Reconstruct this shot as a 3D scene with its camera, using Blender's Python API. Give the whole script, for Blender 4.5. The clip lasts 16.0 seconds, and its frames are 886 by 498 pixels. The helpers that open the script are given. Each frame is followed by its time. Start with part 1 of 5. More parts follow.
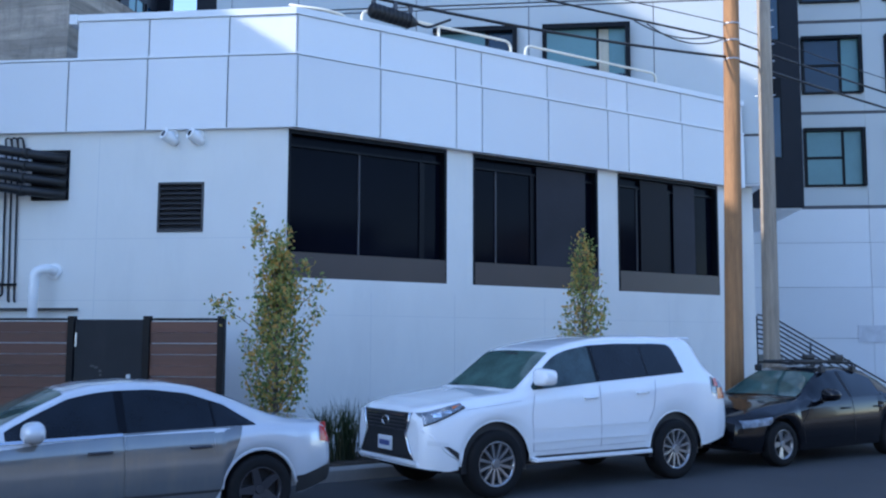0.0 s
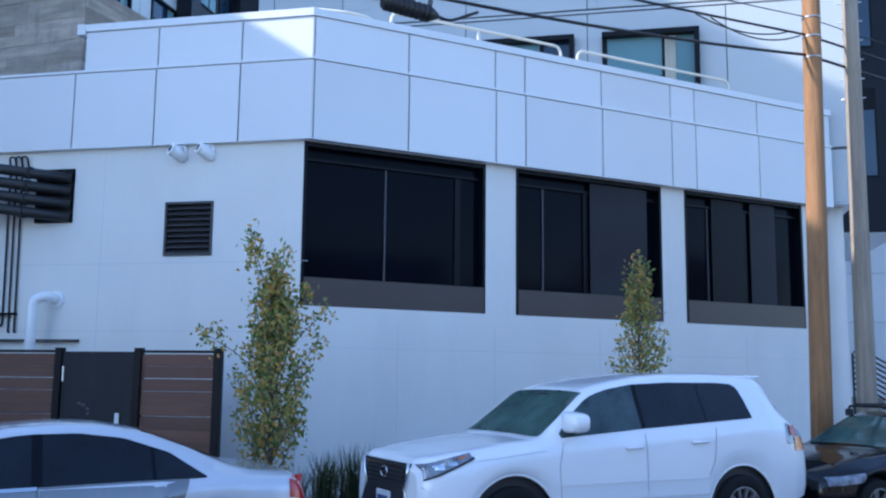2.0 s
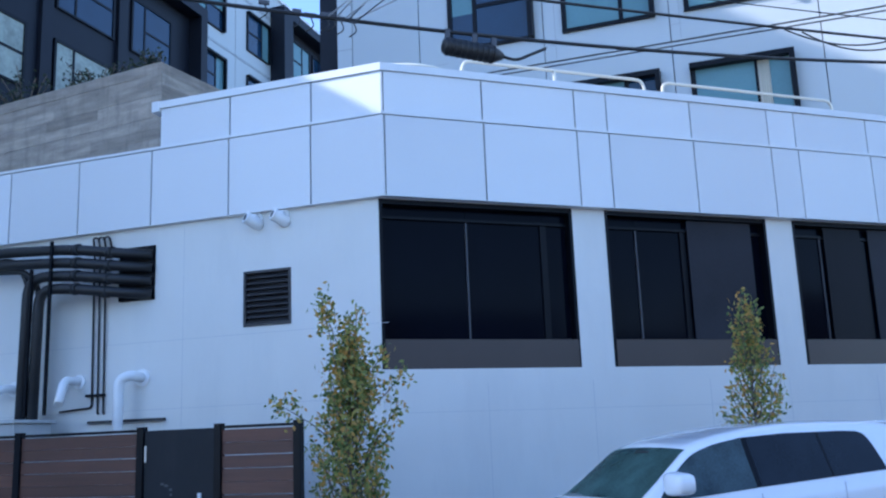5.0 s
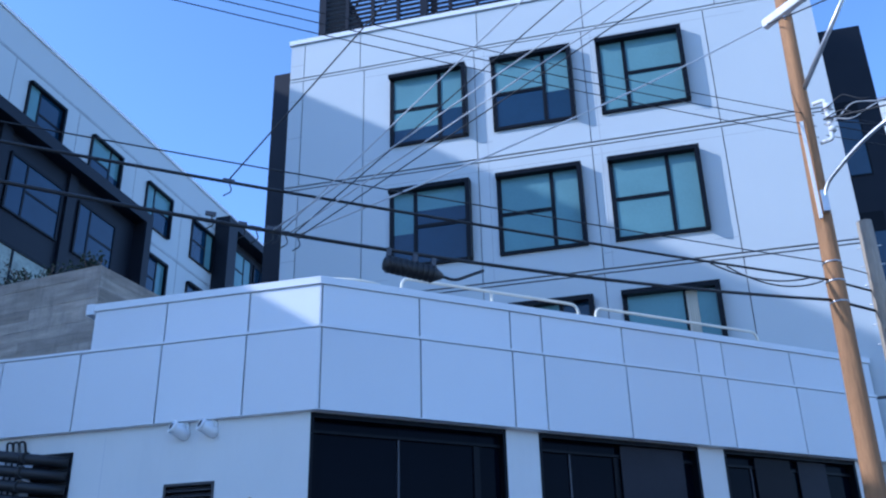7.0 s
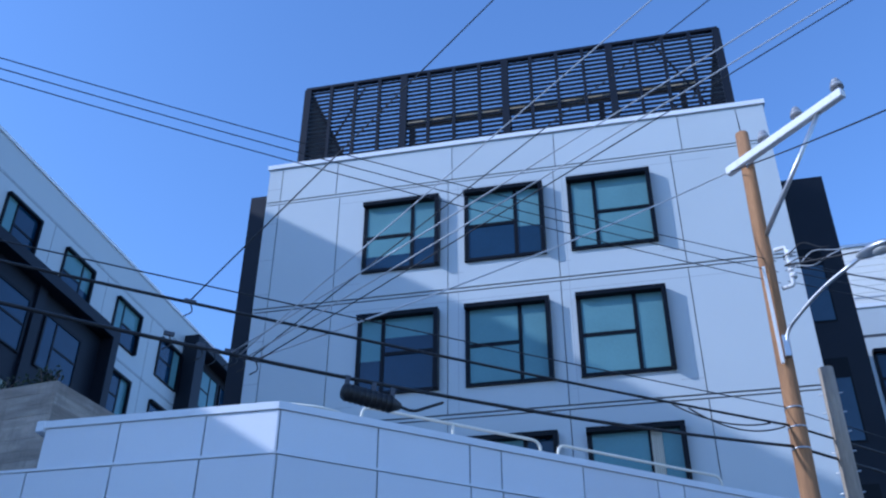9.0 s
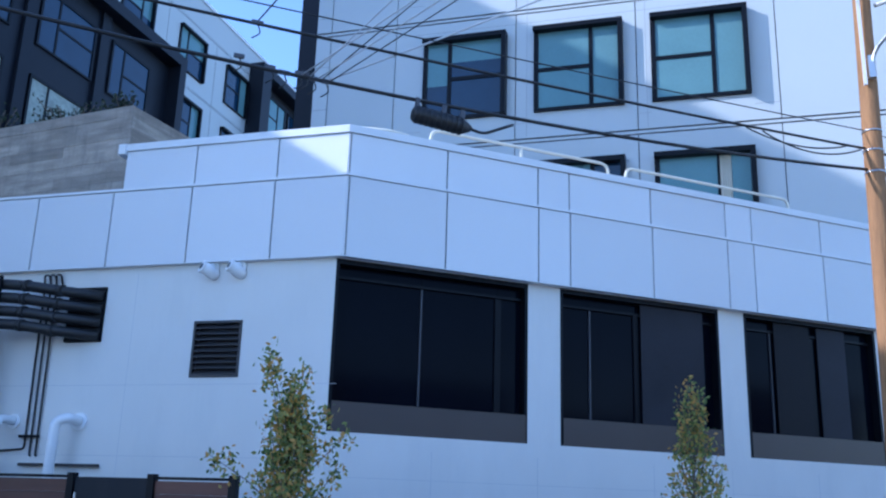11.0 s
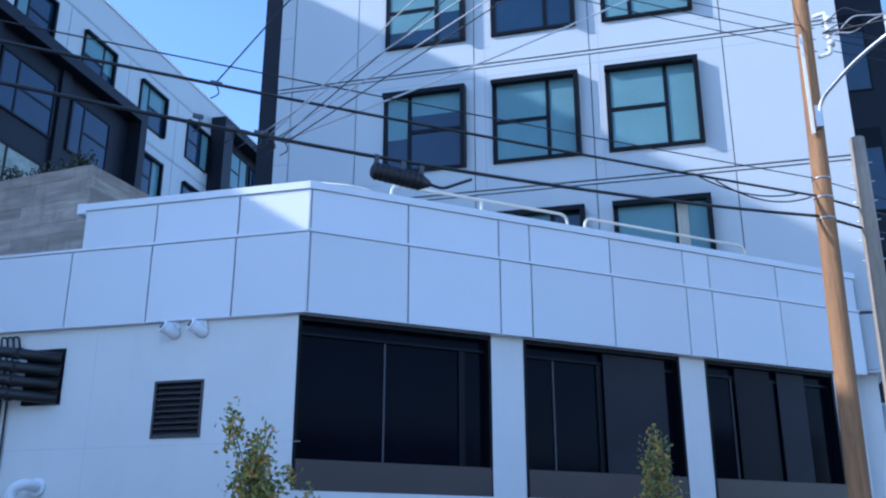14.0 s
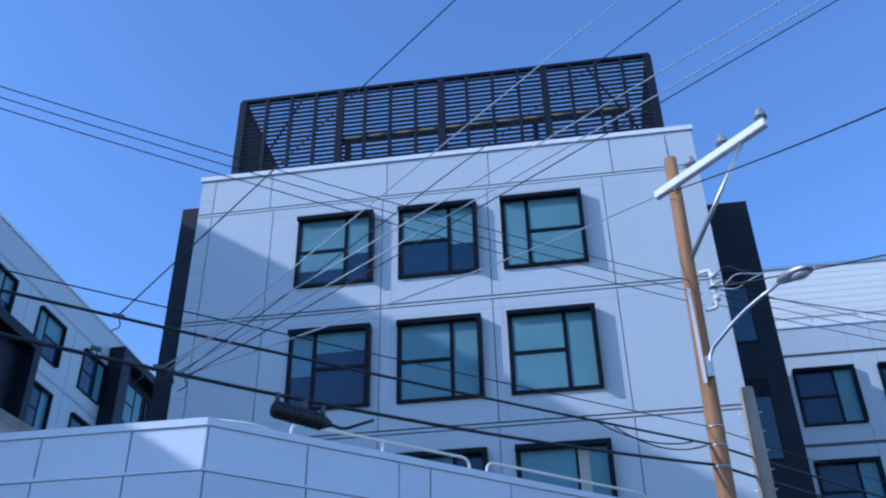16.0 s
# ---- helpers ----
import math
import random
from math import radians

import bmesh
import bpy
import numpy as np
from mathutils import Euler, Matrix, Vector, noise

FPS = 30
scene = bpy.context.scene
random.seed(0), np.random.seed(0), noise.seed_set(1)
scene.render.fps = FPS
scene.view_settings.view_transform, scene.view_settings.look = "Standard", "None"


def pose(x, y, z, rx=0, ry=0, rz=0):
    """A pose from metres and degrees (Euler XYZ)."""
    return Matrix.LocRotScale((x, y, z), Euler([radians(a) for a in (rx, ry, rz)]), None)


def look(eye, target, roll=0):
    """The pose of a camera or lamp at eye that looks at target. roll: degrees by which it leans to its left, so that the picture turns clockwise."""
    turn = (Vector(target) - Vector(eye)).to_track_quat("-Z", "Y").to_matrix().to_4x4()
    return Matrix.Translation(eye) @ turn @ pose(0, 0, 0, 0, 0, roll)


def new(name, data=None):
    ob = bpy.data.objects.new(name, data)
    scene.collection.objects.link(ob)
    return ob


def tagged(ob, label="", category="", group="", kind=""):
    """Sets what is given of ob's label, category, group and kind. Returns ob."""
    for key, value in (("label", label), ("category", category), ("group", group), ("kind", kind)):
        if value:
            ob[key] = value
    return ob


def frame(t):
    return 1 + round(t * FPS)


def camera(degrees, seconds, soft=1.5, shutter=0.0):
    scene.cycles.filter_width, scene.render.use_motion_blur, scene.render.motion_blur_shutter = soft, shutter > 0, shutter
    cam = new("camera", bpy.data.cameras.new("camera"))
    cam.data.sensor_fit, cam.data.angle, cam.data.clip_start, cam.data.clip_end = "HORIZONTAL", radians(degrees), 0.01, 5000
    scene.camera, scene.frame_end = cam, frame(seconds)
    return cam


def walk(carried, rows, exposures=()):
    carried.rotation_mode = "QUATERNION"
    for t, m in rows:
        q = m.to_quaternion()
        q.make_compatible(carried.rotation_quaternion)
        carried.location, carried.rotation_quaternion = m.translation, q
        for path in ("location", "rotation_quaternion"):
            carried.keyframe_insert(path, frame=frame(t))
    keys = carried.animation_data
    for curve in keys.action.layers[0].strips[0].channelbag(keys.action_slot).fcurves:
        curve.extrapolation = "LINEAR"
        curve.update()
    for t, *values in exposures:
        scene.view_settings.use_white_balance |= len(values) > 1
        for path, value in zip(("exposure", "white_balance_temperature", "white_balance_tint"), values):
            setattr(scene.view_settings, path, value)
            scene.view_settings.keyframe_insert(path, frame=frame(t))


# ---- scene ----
cam = camera(50.8, 16.0, soft=2.2)
SKY, SUN = 0.21, 2.75
EXPOSURES = [(0.0, 1.06, 5990, 15), (2.0, 1.06, 5940, 15), (3.5, 1.05, 5800, 15), (6.0, 1.05, 5760, 15), (6.5, 0.8, 5520, 14), (7.0, 0.55, 5180, 15), (8.0, 0.22, 5080, 15),
             (9.2, 0.22, 5080, 15), (10.5, 0.5, 5320, 15), (11.0, 0.86, 5450, 15), (12.0, 1.04, 5800, 15), (13.0, 1.04, 5800, 15), (13.5, 0.98, 5670, 14),
             (14.0, 0.77, 5420, 15), (14.5, 0.58, 5200, 15), (15.0, 0.35, 5130, 14), (16.0, 0.15, 5050, 15)]
PATH = [
    (0, (0.21, -0.161, 1.816), (0.084, 1.826, 2.009), 0.2),
    (0.5, (0.542, 0.311, 1.784), (0.405, 2.298, 1.964), -0.3),
    (1, (0.804, 0.794, 1.792), (0.571, 2.768, 2.009), -0.0),
    (1.5, (0.832, 1.296, 1.805), (0.579, 3.263, 2.064), 0.5),
    (2, (0.902, 1.667, 1.803), (0.586, 3.623, 2.075), 0.6),
    (2.5, (0.9, 1.987, 1.792), (0.566, 3.935, 2.099), -0.6),
    (3, (0.957, 2.245, 1.822), (0.581, 4.177, 2.178), -1.5),
    (3.5, (1.11, 2.434, 1.826), (0.622, 4.338, 2.197), -0.2),
    (6, (1.162, 2.434, 1.846), (0.63, 4.31, 2.29), -2.9),
    (6.5, (1.199, 2.443, 1.831), (0.726, 4.286, 2.445), -2.0),
    (7, (1.144, 2.4, 1.849), (0.781, 4.183, 2.679), -1.3),
    (7.5, (1.273, 2.402, 1.877), (0.985, 4.104, 2.887), -0.7),
    (8, (1.314, 2.421, 1.881), (1.073, 4.073, 2.983), -0.1),
    (10.3, (1.307, 2.323, 1.845), (0.896, 4.105, 2.655), 1.3),
    (10.5, (1.297, 2.319, 1.842), (0.869, 4.13, 2.577), 1.4),
    (11, (1.229, 2.432, 1.807), (0.774, 4.303, 2.348), 1.8),
    (11.5, (1.282, 2.449, 1.895), (0.792, 4.35, 2.278), 2.0),
    (12, (1.28, 2.454, 1.88), (0.768, 4.361, 2.201), 2.0),
    (12.5, (1.263, 2.422, 1.882), (0.748, 4.327, 2.211), 1.7),
    (13, (1.29, 2.415, 1.883), (0.797, 4.316, 2.257), 1.3),
    (13.5, (1.286, 2.386, 1.868), (0.848, 4.279, 2.345), 0.7),
    (14, (1.297, 2.357, 1.858), (0.92, 4.213, 2.499), 0.0),
    (14.5, (1.291, 2.358, 1.873), (1.004, 4.168, 2.674), -0.6),
    (15, (1.299, 2.385, 1.889), (1.076, 4.145, 2.813), -1.3),
    (15.5, (1.307, 2.351, 1.88), (1.135, 4.063, 2.899), -1.5),
    (16, (1.331, 2.277, 1.862), (1.188, 3.945, 2.956), -1.2),
]
walk(cam, [(t, look(eye, target, roll)) for t, eye, target, roll in PATH],
     exposures=EXPOSURES)

# ---- world and sun ----
TO_SUN = Vector((-1.0, -0.45, 0.63)).normalized()
world = bpy.data.worlds.new("world")
scene.world = world
world.use_nodes = True
wn = world.node_tree.nodes
sky = wn.new("ShaderNodeTexSky")
sky.sky_type = "NISHITA"
sky.sun_disc = False
sky.sun_elevation = math.asin(TO_SUN.z)
sky.sun_rotation = math.atan2(TO_SUN.x, TO_SUN.y)
sky.air_density, sky.dust_density, sky.ozone_density = 1.0, 0.3, 4.0
wn["Background"].inputs["Strength"].default_value = SKY
world.node_tree.links.new(sky.outputs[0], wn["Background"].inputs["Color"])
sun = new("sun", bpy.data.lights.new("sun", "SUN"))
sun.data.energy, sun.data.angle, sun.data.color = SUN, radians(0.53), (1.0, 0.965, 0.91)
sun.matrix_world = look((0, 0, 40), Vector((0, 0, 40)) - TO_SUN)


# ---- materials ----
def rgb(c):
    return (*c, 1.0)


def mat(name, color, rough=0.6, metal=0.0, spread=0.12, scale=3.0, fine=60.0, bump=0.06, dirt=0.0, dirt_color=(0.2, 0.18, 0.15),
        stretch=(1, 1, 1), piece=0.0, spec=0.5, coat=0.0, wave=None):
    """A surface with variation at two scales: broad patches and fine grain, with stains and relief."""
    m = bpy.data.materials.new(name)
    m.use_nodes = True
    nt = m.node_tree
    n, l = nt.nodes, nt.links
    b = n["Principled BSDF"]
    b.inputs["Metallic"].default_value = metal
    b.inputs["Specular IOR Level"].default_value = spec
    b.inputs["Coat Weight"].default_value = coat
    b.inputs["Coat Roughness"].default_value = 0.04
    tc = n.new("ShaderNodeTexCoord")
    mp = n.new("ShaderNodeMapping")
    mp.inputs["Scale"].default_value = stretch
    l.new(tc.outputs["Object"], mp.inputs["Vector"])
    big = n.new("ShaderNodeTexNoise")
    big.inputs["Scale"].default_value = scale
    big.inputs["Detail"].default_value = 6
    l.new(mp.outputs[0], big.inputs["Vector"])
    small = n.new("ShaderNodeTexNoise")
    small.inputs["Scale"].default_value = fine
    small.inputs["Detail"].default_value = 4
    l.new(mp.outputs[0], small.inputs["Vector"])
    mix = n.new("ShaderNodeMix")
    mix.data_type = "FLOAT"
    mix.inputs[0].default_value = 0.35
    l.new(big.outputs["Fac"], mix.inputs[2])
    l.new(small.outputs["Fac"], mix.inputs[3])
    ramp = n.new("ShaderNodeValToRGB")
    e = ramp.color_ramp.elements
    e[0].position, e[1].position = 0.3, 0.7
    e[0].color = rgb([c * (1 - spread) for c in color])
    e[1].color = rgb([min(1, c * (1 + spread)) for c in color])
    l.new(mix.outputs[0], ramp.inputs[0])
    out = ramp.outputs[0]
    if piece:
        oi = n.new("ShaderNodeObjectInfo")
        mr = n.new("ShaderNodeMapRange")
        mr.inputs["To Min"].default_value, mr.inputs["To Max"].default_value = 1 - piece, 1 + piece
        l.new(oi.outputs["Random"], mr.inputs["Value"])
        hs = n.new("ShaderNodeHueSaturation")
        l.new(mr.outputs[0], hs.inputs["Value"])
        l.new(out, hs.inputs["Color"])
        out = hs.outputs[0]
    if dirt:
        st = n.new("ShaderNodeTexNoise")
        st.inputs["Scale"].default_value = scale * 0.6
        st.inputs["Detail"].default_value = 8
        st.inputs["Roughness"].default_value = 0.7
        mp2 = n.new("ShaderNodeMapping")
        mp2.inputs["Scale"].default_value = (2.5, 2.5, 0.5)
        l.new(tc.outputs["Object"], mp2.inputs["Vector"])
        l.new(mp2.outputs[0], st.inputs["Vector"])
        r2 = n.new("ShaderNodeMapRange")
        r2.inputs["From Min"].default_value, r2.inputs["From Max"].default_value = 0.5, 0.75
        r2.inputs["To Max"].default_value = dirt
        l.new(st.outputs["Fac"], r2.inputs["Value"])
        dm = n.new("ShaderNodeMix")
        dm.data_type = "RGBA"
        l.new(r2.outputs[0], dm.inputs[0])
        l.new(out, dm.inputs[6])
        dm.inputs[7].default_value = rgb(dirt_color)
        out = dm.outputs[2]
    l.new(out, b.inputs["Base Color"])
    rr = n.new("ShaderNodeMapRange")
    rr.inputs["To Min"].default_value, rr.inputs["To Max"].default_value = max(0.02, rough * 0.85), min(1, rough * 1.15)
    l.new(mix.outputs[0], rr.inputs["Value"])
    l.new(rr.outputs[0], b.inputs["Roughness"])
    if bump:
        bp = n.new("ShaderNodeBump")
        bp.inputs["Strength"].default_value = bump
        bp.inputs["Distance"].default_value = 0.02
        l.new(small.outputs["Fac"], bp.inputs["Height"])
        l.new(bp.outputs[0], b.inputs["Normal"])
    return m


M_STUCCO = mat("white_stucco", (0.77, 0.75, 0.705), 0.75, spread=0.04, scale=0.9, fine=140, bump=0.12, dirt=0.22, dirt_color=(0.55, 0.55, 0.53))
M_PANEL = mat("white_metal_panel", (0.74, 0.745, 0.755), 0.38, spread=0.025, scale=0.5, fine=30, bump=0.01, piece=0.045, dirt=0.06, dirt_color=(0.6, 0.6, 0.6))
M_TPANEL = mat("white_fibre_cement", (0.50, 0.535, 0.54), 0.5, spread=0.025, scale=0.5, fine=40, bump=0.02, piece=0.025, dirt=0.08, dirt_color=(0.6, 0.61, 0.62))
M_JOINT = mat("dark_joint", (0.12, 0.12, 0.13), 0.8, spread=0.1)
M_GREYJ = mat("grey_joint", (0.30, 0.31, 0.33), 0.7, spread=0.1)
M_CAP = mat("white_cap_flashing", (0.77, 0.775, 0.78), 0.3, spread=0.02, bump=0.01)
M_CONC = mat("board_formed_concrete", (0.36, 0.305, 0.25), 0.85, spread=0.4, scale=3.2, fine=45, bump=0.4, dirt=0.6, dirt_color=(0.13, 0.125, 0.11), stretch=(0.5, 0.5, 3.0), piece=0.28)
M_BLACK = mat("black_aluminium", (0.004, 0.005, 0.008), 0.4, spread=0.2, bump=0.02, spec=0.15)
M_DARKCLAD = mat("charcoal_cladding", (0.012, 0.0145, 0.022), 0.5, spread=0.2, scale=1.2, bump=0.03, spec=0.2)
M_BROWN = mat("bronze_sill_panel", (0.062, 0.044, 0.036), 0.4, spread=0.12, scale=1.0, bump=0.02)
M_TINT = mat("dark_tinted_glass", (0.0025, 0.0035, 0.008), 0.10, spread=0.3, scale=0.8, bump=0.0, spec=0.045)
M_TINT2 = mat("dark_glass_overlay", (0.006, 0.006, 0.009), 0.5, spread=0.3, scale=0.8, bump=0.0, spec=0.15)
M_BLIND = mat("teal_roller_blind_behind_glass", (0.13, 0.25, 0.27), 0.12, spread=0.1, scale=1.2, fine=20, bump=0.0, spec=0.3)
# pale green pane colour: a reflection of sunlit greenery painted in
M_REFLPANE = mat("pane_with_painted_reflection", (0.34, 0.37, 0.29), 0.10, spread=0.35, scale=1.5, fine=8, bump=0.0, spec=0.4)
M_PANE = mat("dark_window_pane", (0.010, 0.032, 0.065), 0.04, spread=0.3, scale=0.8, bump=0.0, spec=0.45)
M_ASPHALT = mat("asphalt", (0.052, 0.052, 0.055), 0.85, spread=0.3, scale=0.7, fine=160, bump=0.4, dirt=0.3, dirt_color=(0.085, 0.083, 0.08))
M_WALK = mat("pavement_concrete", (0.32, 0.31, 0.29), 0.85, spread=0.15, scale=1.0, fine=120, bump=0.25, dirt=0.4, dirt_color=(0.17, 0.165, 0.15))
M_SOIL = mat("soil_mulch", (0.06, 0.045, 0.032), 0.95, spread=0.4, scale=8, fine=60, bump=0.8)
M_ROOF = mat("roof_membrane", (0.42, 0.42, 0.42), 0.8, spread=0.15, scale=0.7, dirt=0.3)
M_WOODFENCE = mat("redwood_board", (0.115, 0.046, 0.028), 0.55, spread=0.35, scale=2.0, fine=22, bump=0.15, stretch=(0.4, 0.4, 6), piece=0.22)
M_POLE = mat("weathered_pole_wood", (0.34, 0.172, 0.074), 0.85, spread=0.35, scale=5, fine=40, bump=0.5, stretch=(3, 3, 0.15), dirt=0.4, dirt_color=(0.12, 0.07, 0.04))
M_POLE2 = mat("grey_pole_wood", (0.34, 0.28, 0.215), 0.9, spread=0.35, scale=5, fine=40, bump=0.6, stretch=(3, 3, 0.12), dirt=0.4, dirt_color=(0.14, 0.11, 0.09))
M_GALV = mat("galvanised_steel", (0.52, 0.53, 0.54), 0.38, metal=0.85, spread=0.1, scale=6, fine=50, bump=0.03)
M_WHITEPAINT = mat("weathered_white_paint", (0.72, 0.71, 0.69), 0.6, spread=0.06, dirt=0.2)
M_PVC = mat("white_pvc", (0.9, 0.9, 0.89), 0.35, spread=0.03, bump=0.01)
M_CABLE = mat("black_cable", (0.012, 0.012, 0.013), 0.5, spread=0.2, bump=0.05)
M_WIRE = mat("aluminium_wire", (0.52, 0.52, 0.52), 0.4, metal=0.3, spread=0.1, bump=0.0)
M_RUBBER = mat("rubber", (0.012, 0.012, 0.013), 0.85, spec=0.2, spread=0.2, scale=8, fine=120, bump=0.15)
M_CERAMIC = mat("grey_ceramic", (0.32, 0.32, 0.33), 0.25, spread=0.1, bump=0.0)
M_RAIL = mat("cream_rail_paint", (0.72, 0.69, 0.58), 0.4, spread=0.05, bump=0.01)


# ---- mesh helpers ----
def box(bm, x0, x1, y0, y1, z0, z1):
    v = [bm.verts.new(p) for p in ((x0, y0, z0), (x1, y0, z0), (x1, y1, z0), (x0, y1, z0), (x0, y0, z1), (x1, y0, z1), (x1, y1, z1), (x0, y1, z1))]
    for f in ((0, 3, 2, 1), (4, 5, 6, 7), (0, 1, 5, 4), (1, 2, 6, 5), (2, 3, 7, 6), (3, 0, 4, 7)):
        bm.faces.new([v[i] for i in f])
    return v


def boxes(*dims, bevel=0.0):
    bm = bmesh.new()
    for d in dims:
        box(bm, *d)
    if bevel:
        bmesh.ops.bevel(bm, geom=bm.edges[:], offset=bevel, segments=1, affect="EDGES", profile=0.5)
    return bm


def cyl(bm, p, q, r0, r1=None, n=10, caps=True):
    """A tapered round bar from p to q."""
    p, q = Vector(p), Vector(q)
    r1 = r0 if r1 is None else r1
    m = (q - p).to_track_quat("Z", "Y").to_matrix()
    ring = []
    for c, r in ((p, r0), (q, r1)):
        ring.append([bm.verts.new(c + m @ Vector((r * math.cos(2 * math.pi * k / n), r * math.sin(2 * math.pi * k / n), 0))) for k in range(n)])
    for k in range(n):
        bm.faces.new((ring[0][k], ring[0][(k + 1) % n], ring[1][(k + 1) % n], ring[1][k])).smooth = True
    if caps:
        bm.faces.new(ring[0][::-1])
        bm.faces.new(ring[1])
    return bm


def tube(bm, pts, r, n=8):
    """A round bar through the points, with mitred joints."""
    pts = [Vector(p) for p in pts]
    rings = []
    side = None
    for i, p in enumerate(pts):
        d = (pts[min(i + 1, len(pts) - 1)] - pts[max(i - 1, 0)]).normalized()
        if side is None:
            side = d.orthogonal().normalized()
        side = (side - d * side.dot(d)).normalized()
        up = d.cross(side)
        rr = r[i] if isinstance(r, (list, tuple)) else r
        rings.append([bm.verts.new(p + rr * (math.cos(2 * math.pi * k / n) * side + math.sin(2 * math.pi * k / n) * up)) for k in range(n)])
    for a, b in zip(rings, rings[1:]):
        for k in range(n):
            bm.faces.new((a[k], a[(k + 1) % n], b[(k + 1) % n], b[k])).smooth = True
    bm.faces.new(rings[0][::-1])
    bm.faces.new(rings[-1])
    return bm


def bend(points, radius=0.1, steps=5):
    """The points with their corners rounded."""
    pts = [Vector(p) for p in points]
    out = [pts[0]]
    for a, b, c in zip(pts, pts[1:], pts[2:]):
        u, v = (a - b).normalized(), (c - b).normalized()
        r = min(radius, (a - b).length * 0.49, (c - b).length * 0.49)
        p, q = b + u * r, b + v * r
        for k in range(steps + 1):
            s = k / steps
            out.append((1 - s) ** 2 * p + 2 * s * (1 - s) * b + s * s * q)
    out.append(pts[-1])
    return out


def part(name, bm, material, parent=None, label=""):
    """Links a bmesh as one mesh object, under a thing or a part when one is given."""
    me = bpy.data.meshes.new(name)
    bmesh.ops.recalc_face_normals(bm, faces=bm.faces[:])
    bm.to_mesh(me)
    bm.free()
    for m in material if isinstance(material, (list, tuple)) else [material]:
        me.materials.append(m)
    ob = new(name, me)
    if parent is not None:
        ob.parent = parent
    if label:
        ob["label"] = label
    return ob


def share(name, me, parent, m):
    """A piece on a mesh that others share."""
    ob = new(name, me)
    ob.parent = parent
    ob.matrix_basis = m
    return ob


def thing(name, m, label, category, group="", kind=""):
    ob = new(name)
    ob.matrix_basis = m
    ob.empty_display_size = 0.2
    return tagged(ob, label, category, group, kind)


# frames of the plan: the street wall, the side wall and the tall building
WALLF = pose(-3.08, 14.25, 0, 0, 0, 36.5)
SIDEF = pose(-3.08, 14.25, 0, 0, 0, -3.0)
TOWERF = pose(0, 21.1, 0, 0, 0, -3.0)
STREETF = pose(0.2, 10.8, 0, 0, 0, 36.5)


def on_street(s, off, z=0.0, turn=0.0):
    """A pose s metres along the parked cars' outer line and off metres towards the wall."""
    return STREETF @ pose(s, off, z, 0, 0, turn)


# ---- ground ----
bm = boxes((-900, 900, -900, 900, -0.5, 0.0))
ground = tagged(part("ground", bm, M_ASPHALT), "dark grey asphalt street surface", "road", kind="structure")
bm = boxes((-60, 60, 2.12, 2.27, -0.2, 0.15), bevel=0.015)
kerb = tagged(part("kerb", bm, M_WALK), "pale concrete kerb along the street", "kerb", kind="structure")
kerb.matrix_basis = STREETF
bm = boxes((-60, 60, 2.274, 60, -0.2, 0.145))
pavement = tagged(part("pavement", bm, M_WALK), "grey concrete pavement beside the building", "pavement", kind="structure")
pavement.matrix_basis = STREETF

bm = boxes((-60, 60, -6.55, -6.40, -0.2, 0.15), bevel=0.015)
kerb2 = tagged(part("kerb", bm, M_WALK), "pale concrete kerb on the far side", "kerb", kind="structure")
kerb2.matrix_basis = STREETF
# unseen paving, carried back to the houses to bounce sun onto the cars
bm = boxes((-60, 60, -21.9, -6.554, -0.2, 0.145))
pavement2 = tagged(part("pavement", bm, M_WALK), "grey concrete pavement across the street, widened unseen to bounce sunlight", "pavement", kind="structure")
pavement2.matrix_basis = STREETF

# ---- near building ----
near = thing("podium_building", SIDEF, "low white building with panelled parapet band and dark recessed windows", "building")
FB, FM, FT = 5.18, 6.40, 7.08
UP = SIDEF.inverted() @ WALLF


def uloc(ob):
    """Puts a part that was built in the street wall's frame under the building."""
    ob.matrix_basis = UP
    return ob


# side wall: from the corner to the left, with an opening for the ducts and the louvre
SD = 0.10
def wall_holes(x0, x1, z0, z1, holes, y0, y1):
    """A wall slab with rectangular openings that go through it."""
    xs = sorted({x0, x1, *[h[0] for h in holes], *[h[1] for h in holes]})
    zs = sorted({z0, z1, *[h[2] for h in holes], *[h[3] for h in holes]})
    bm = bmesh.new()
    for a, b in zip(xs, xs[1:]):
        z = z0
        for c, d in list(zip(zs, zs[1:])) + [(z1, None)]:
            solid = d is not None and not any(h[0] <= a and b <= h[1] and h[2] <= c and d <= h[3] for h in holes)
            if not solid:
                if c > z:
                    box(bm, a, b, y0, y1, z, c)
                z = d if d is not None else z
    bmesh.ops.remove_doubles(bm, verts=bm.verts[:], dist=0.0005)
    return bm


VENT = (-2.27, -1.50, 3.52, 4.33)
DUCT = (-4.45, -3.80, 4.06, 4.90)
part("wall", wall_holes(-14.0, -0.45, 0.0, FB + 0.05, [VENT, DUCT], SD, SD + 0.3), M_STUCCO, near)
part("wall_end", boxes((-0.45, -0.122, SD, SD + 0.035, 0.0, FB + 0.05)), M_STUCCO, near)
WIN = [(-0.03, 3.00), (3.56, 6.57), (7.10, 10.06)]
WZ0, WZ1 = 2.79, 5.176
SU = 0.155
uloc(part("wall", wall_holes(-0.03, 10.68, 0.0, FB + 0.05, [(a, b, WZ0, WZ1) for a, b in WIN], SU, SU + 0.3), M_STUCCO, near))
uloc(part("end_wall", boxes((10.38, 10.68, SU + 0.3, 9.0, 0.0, FB)), M_STUCCO, near))
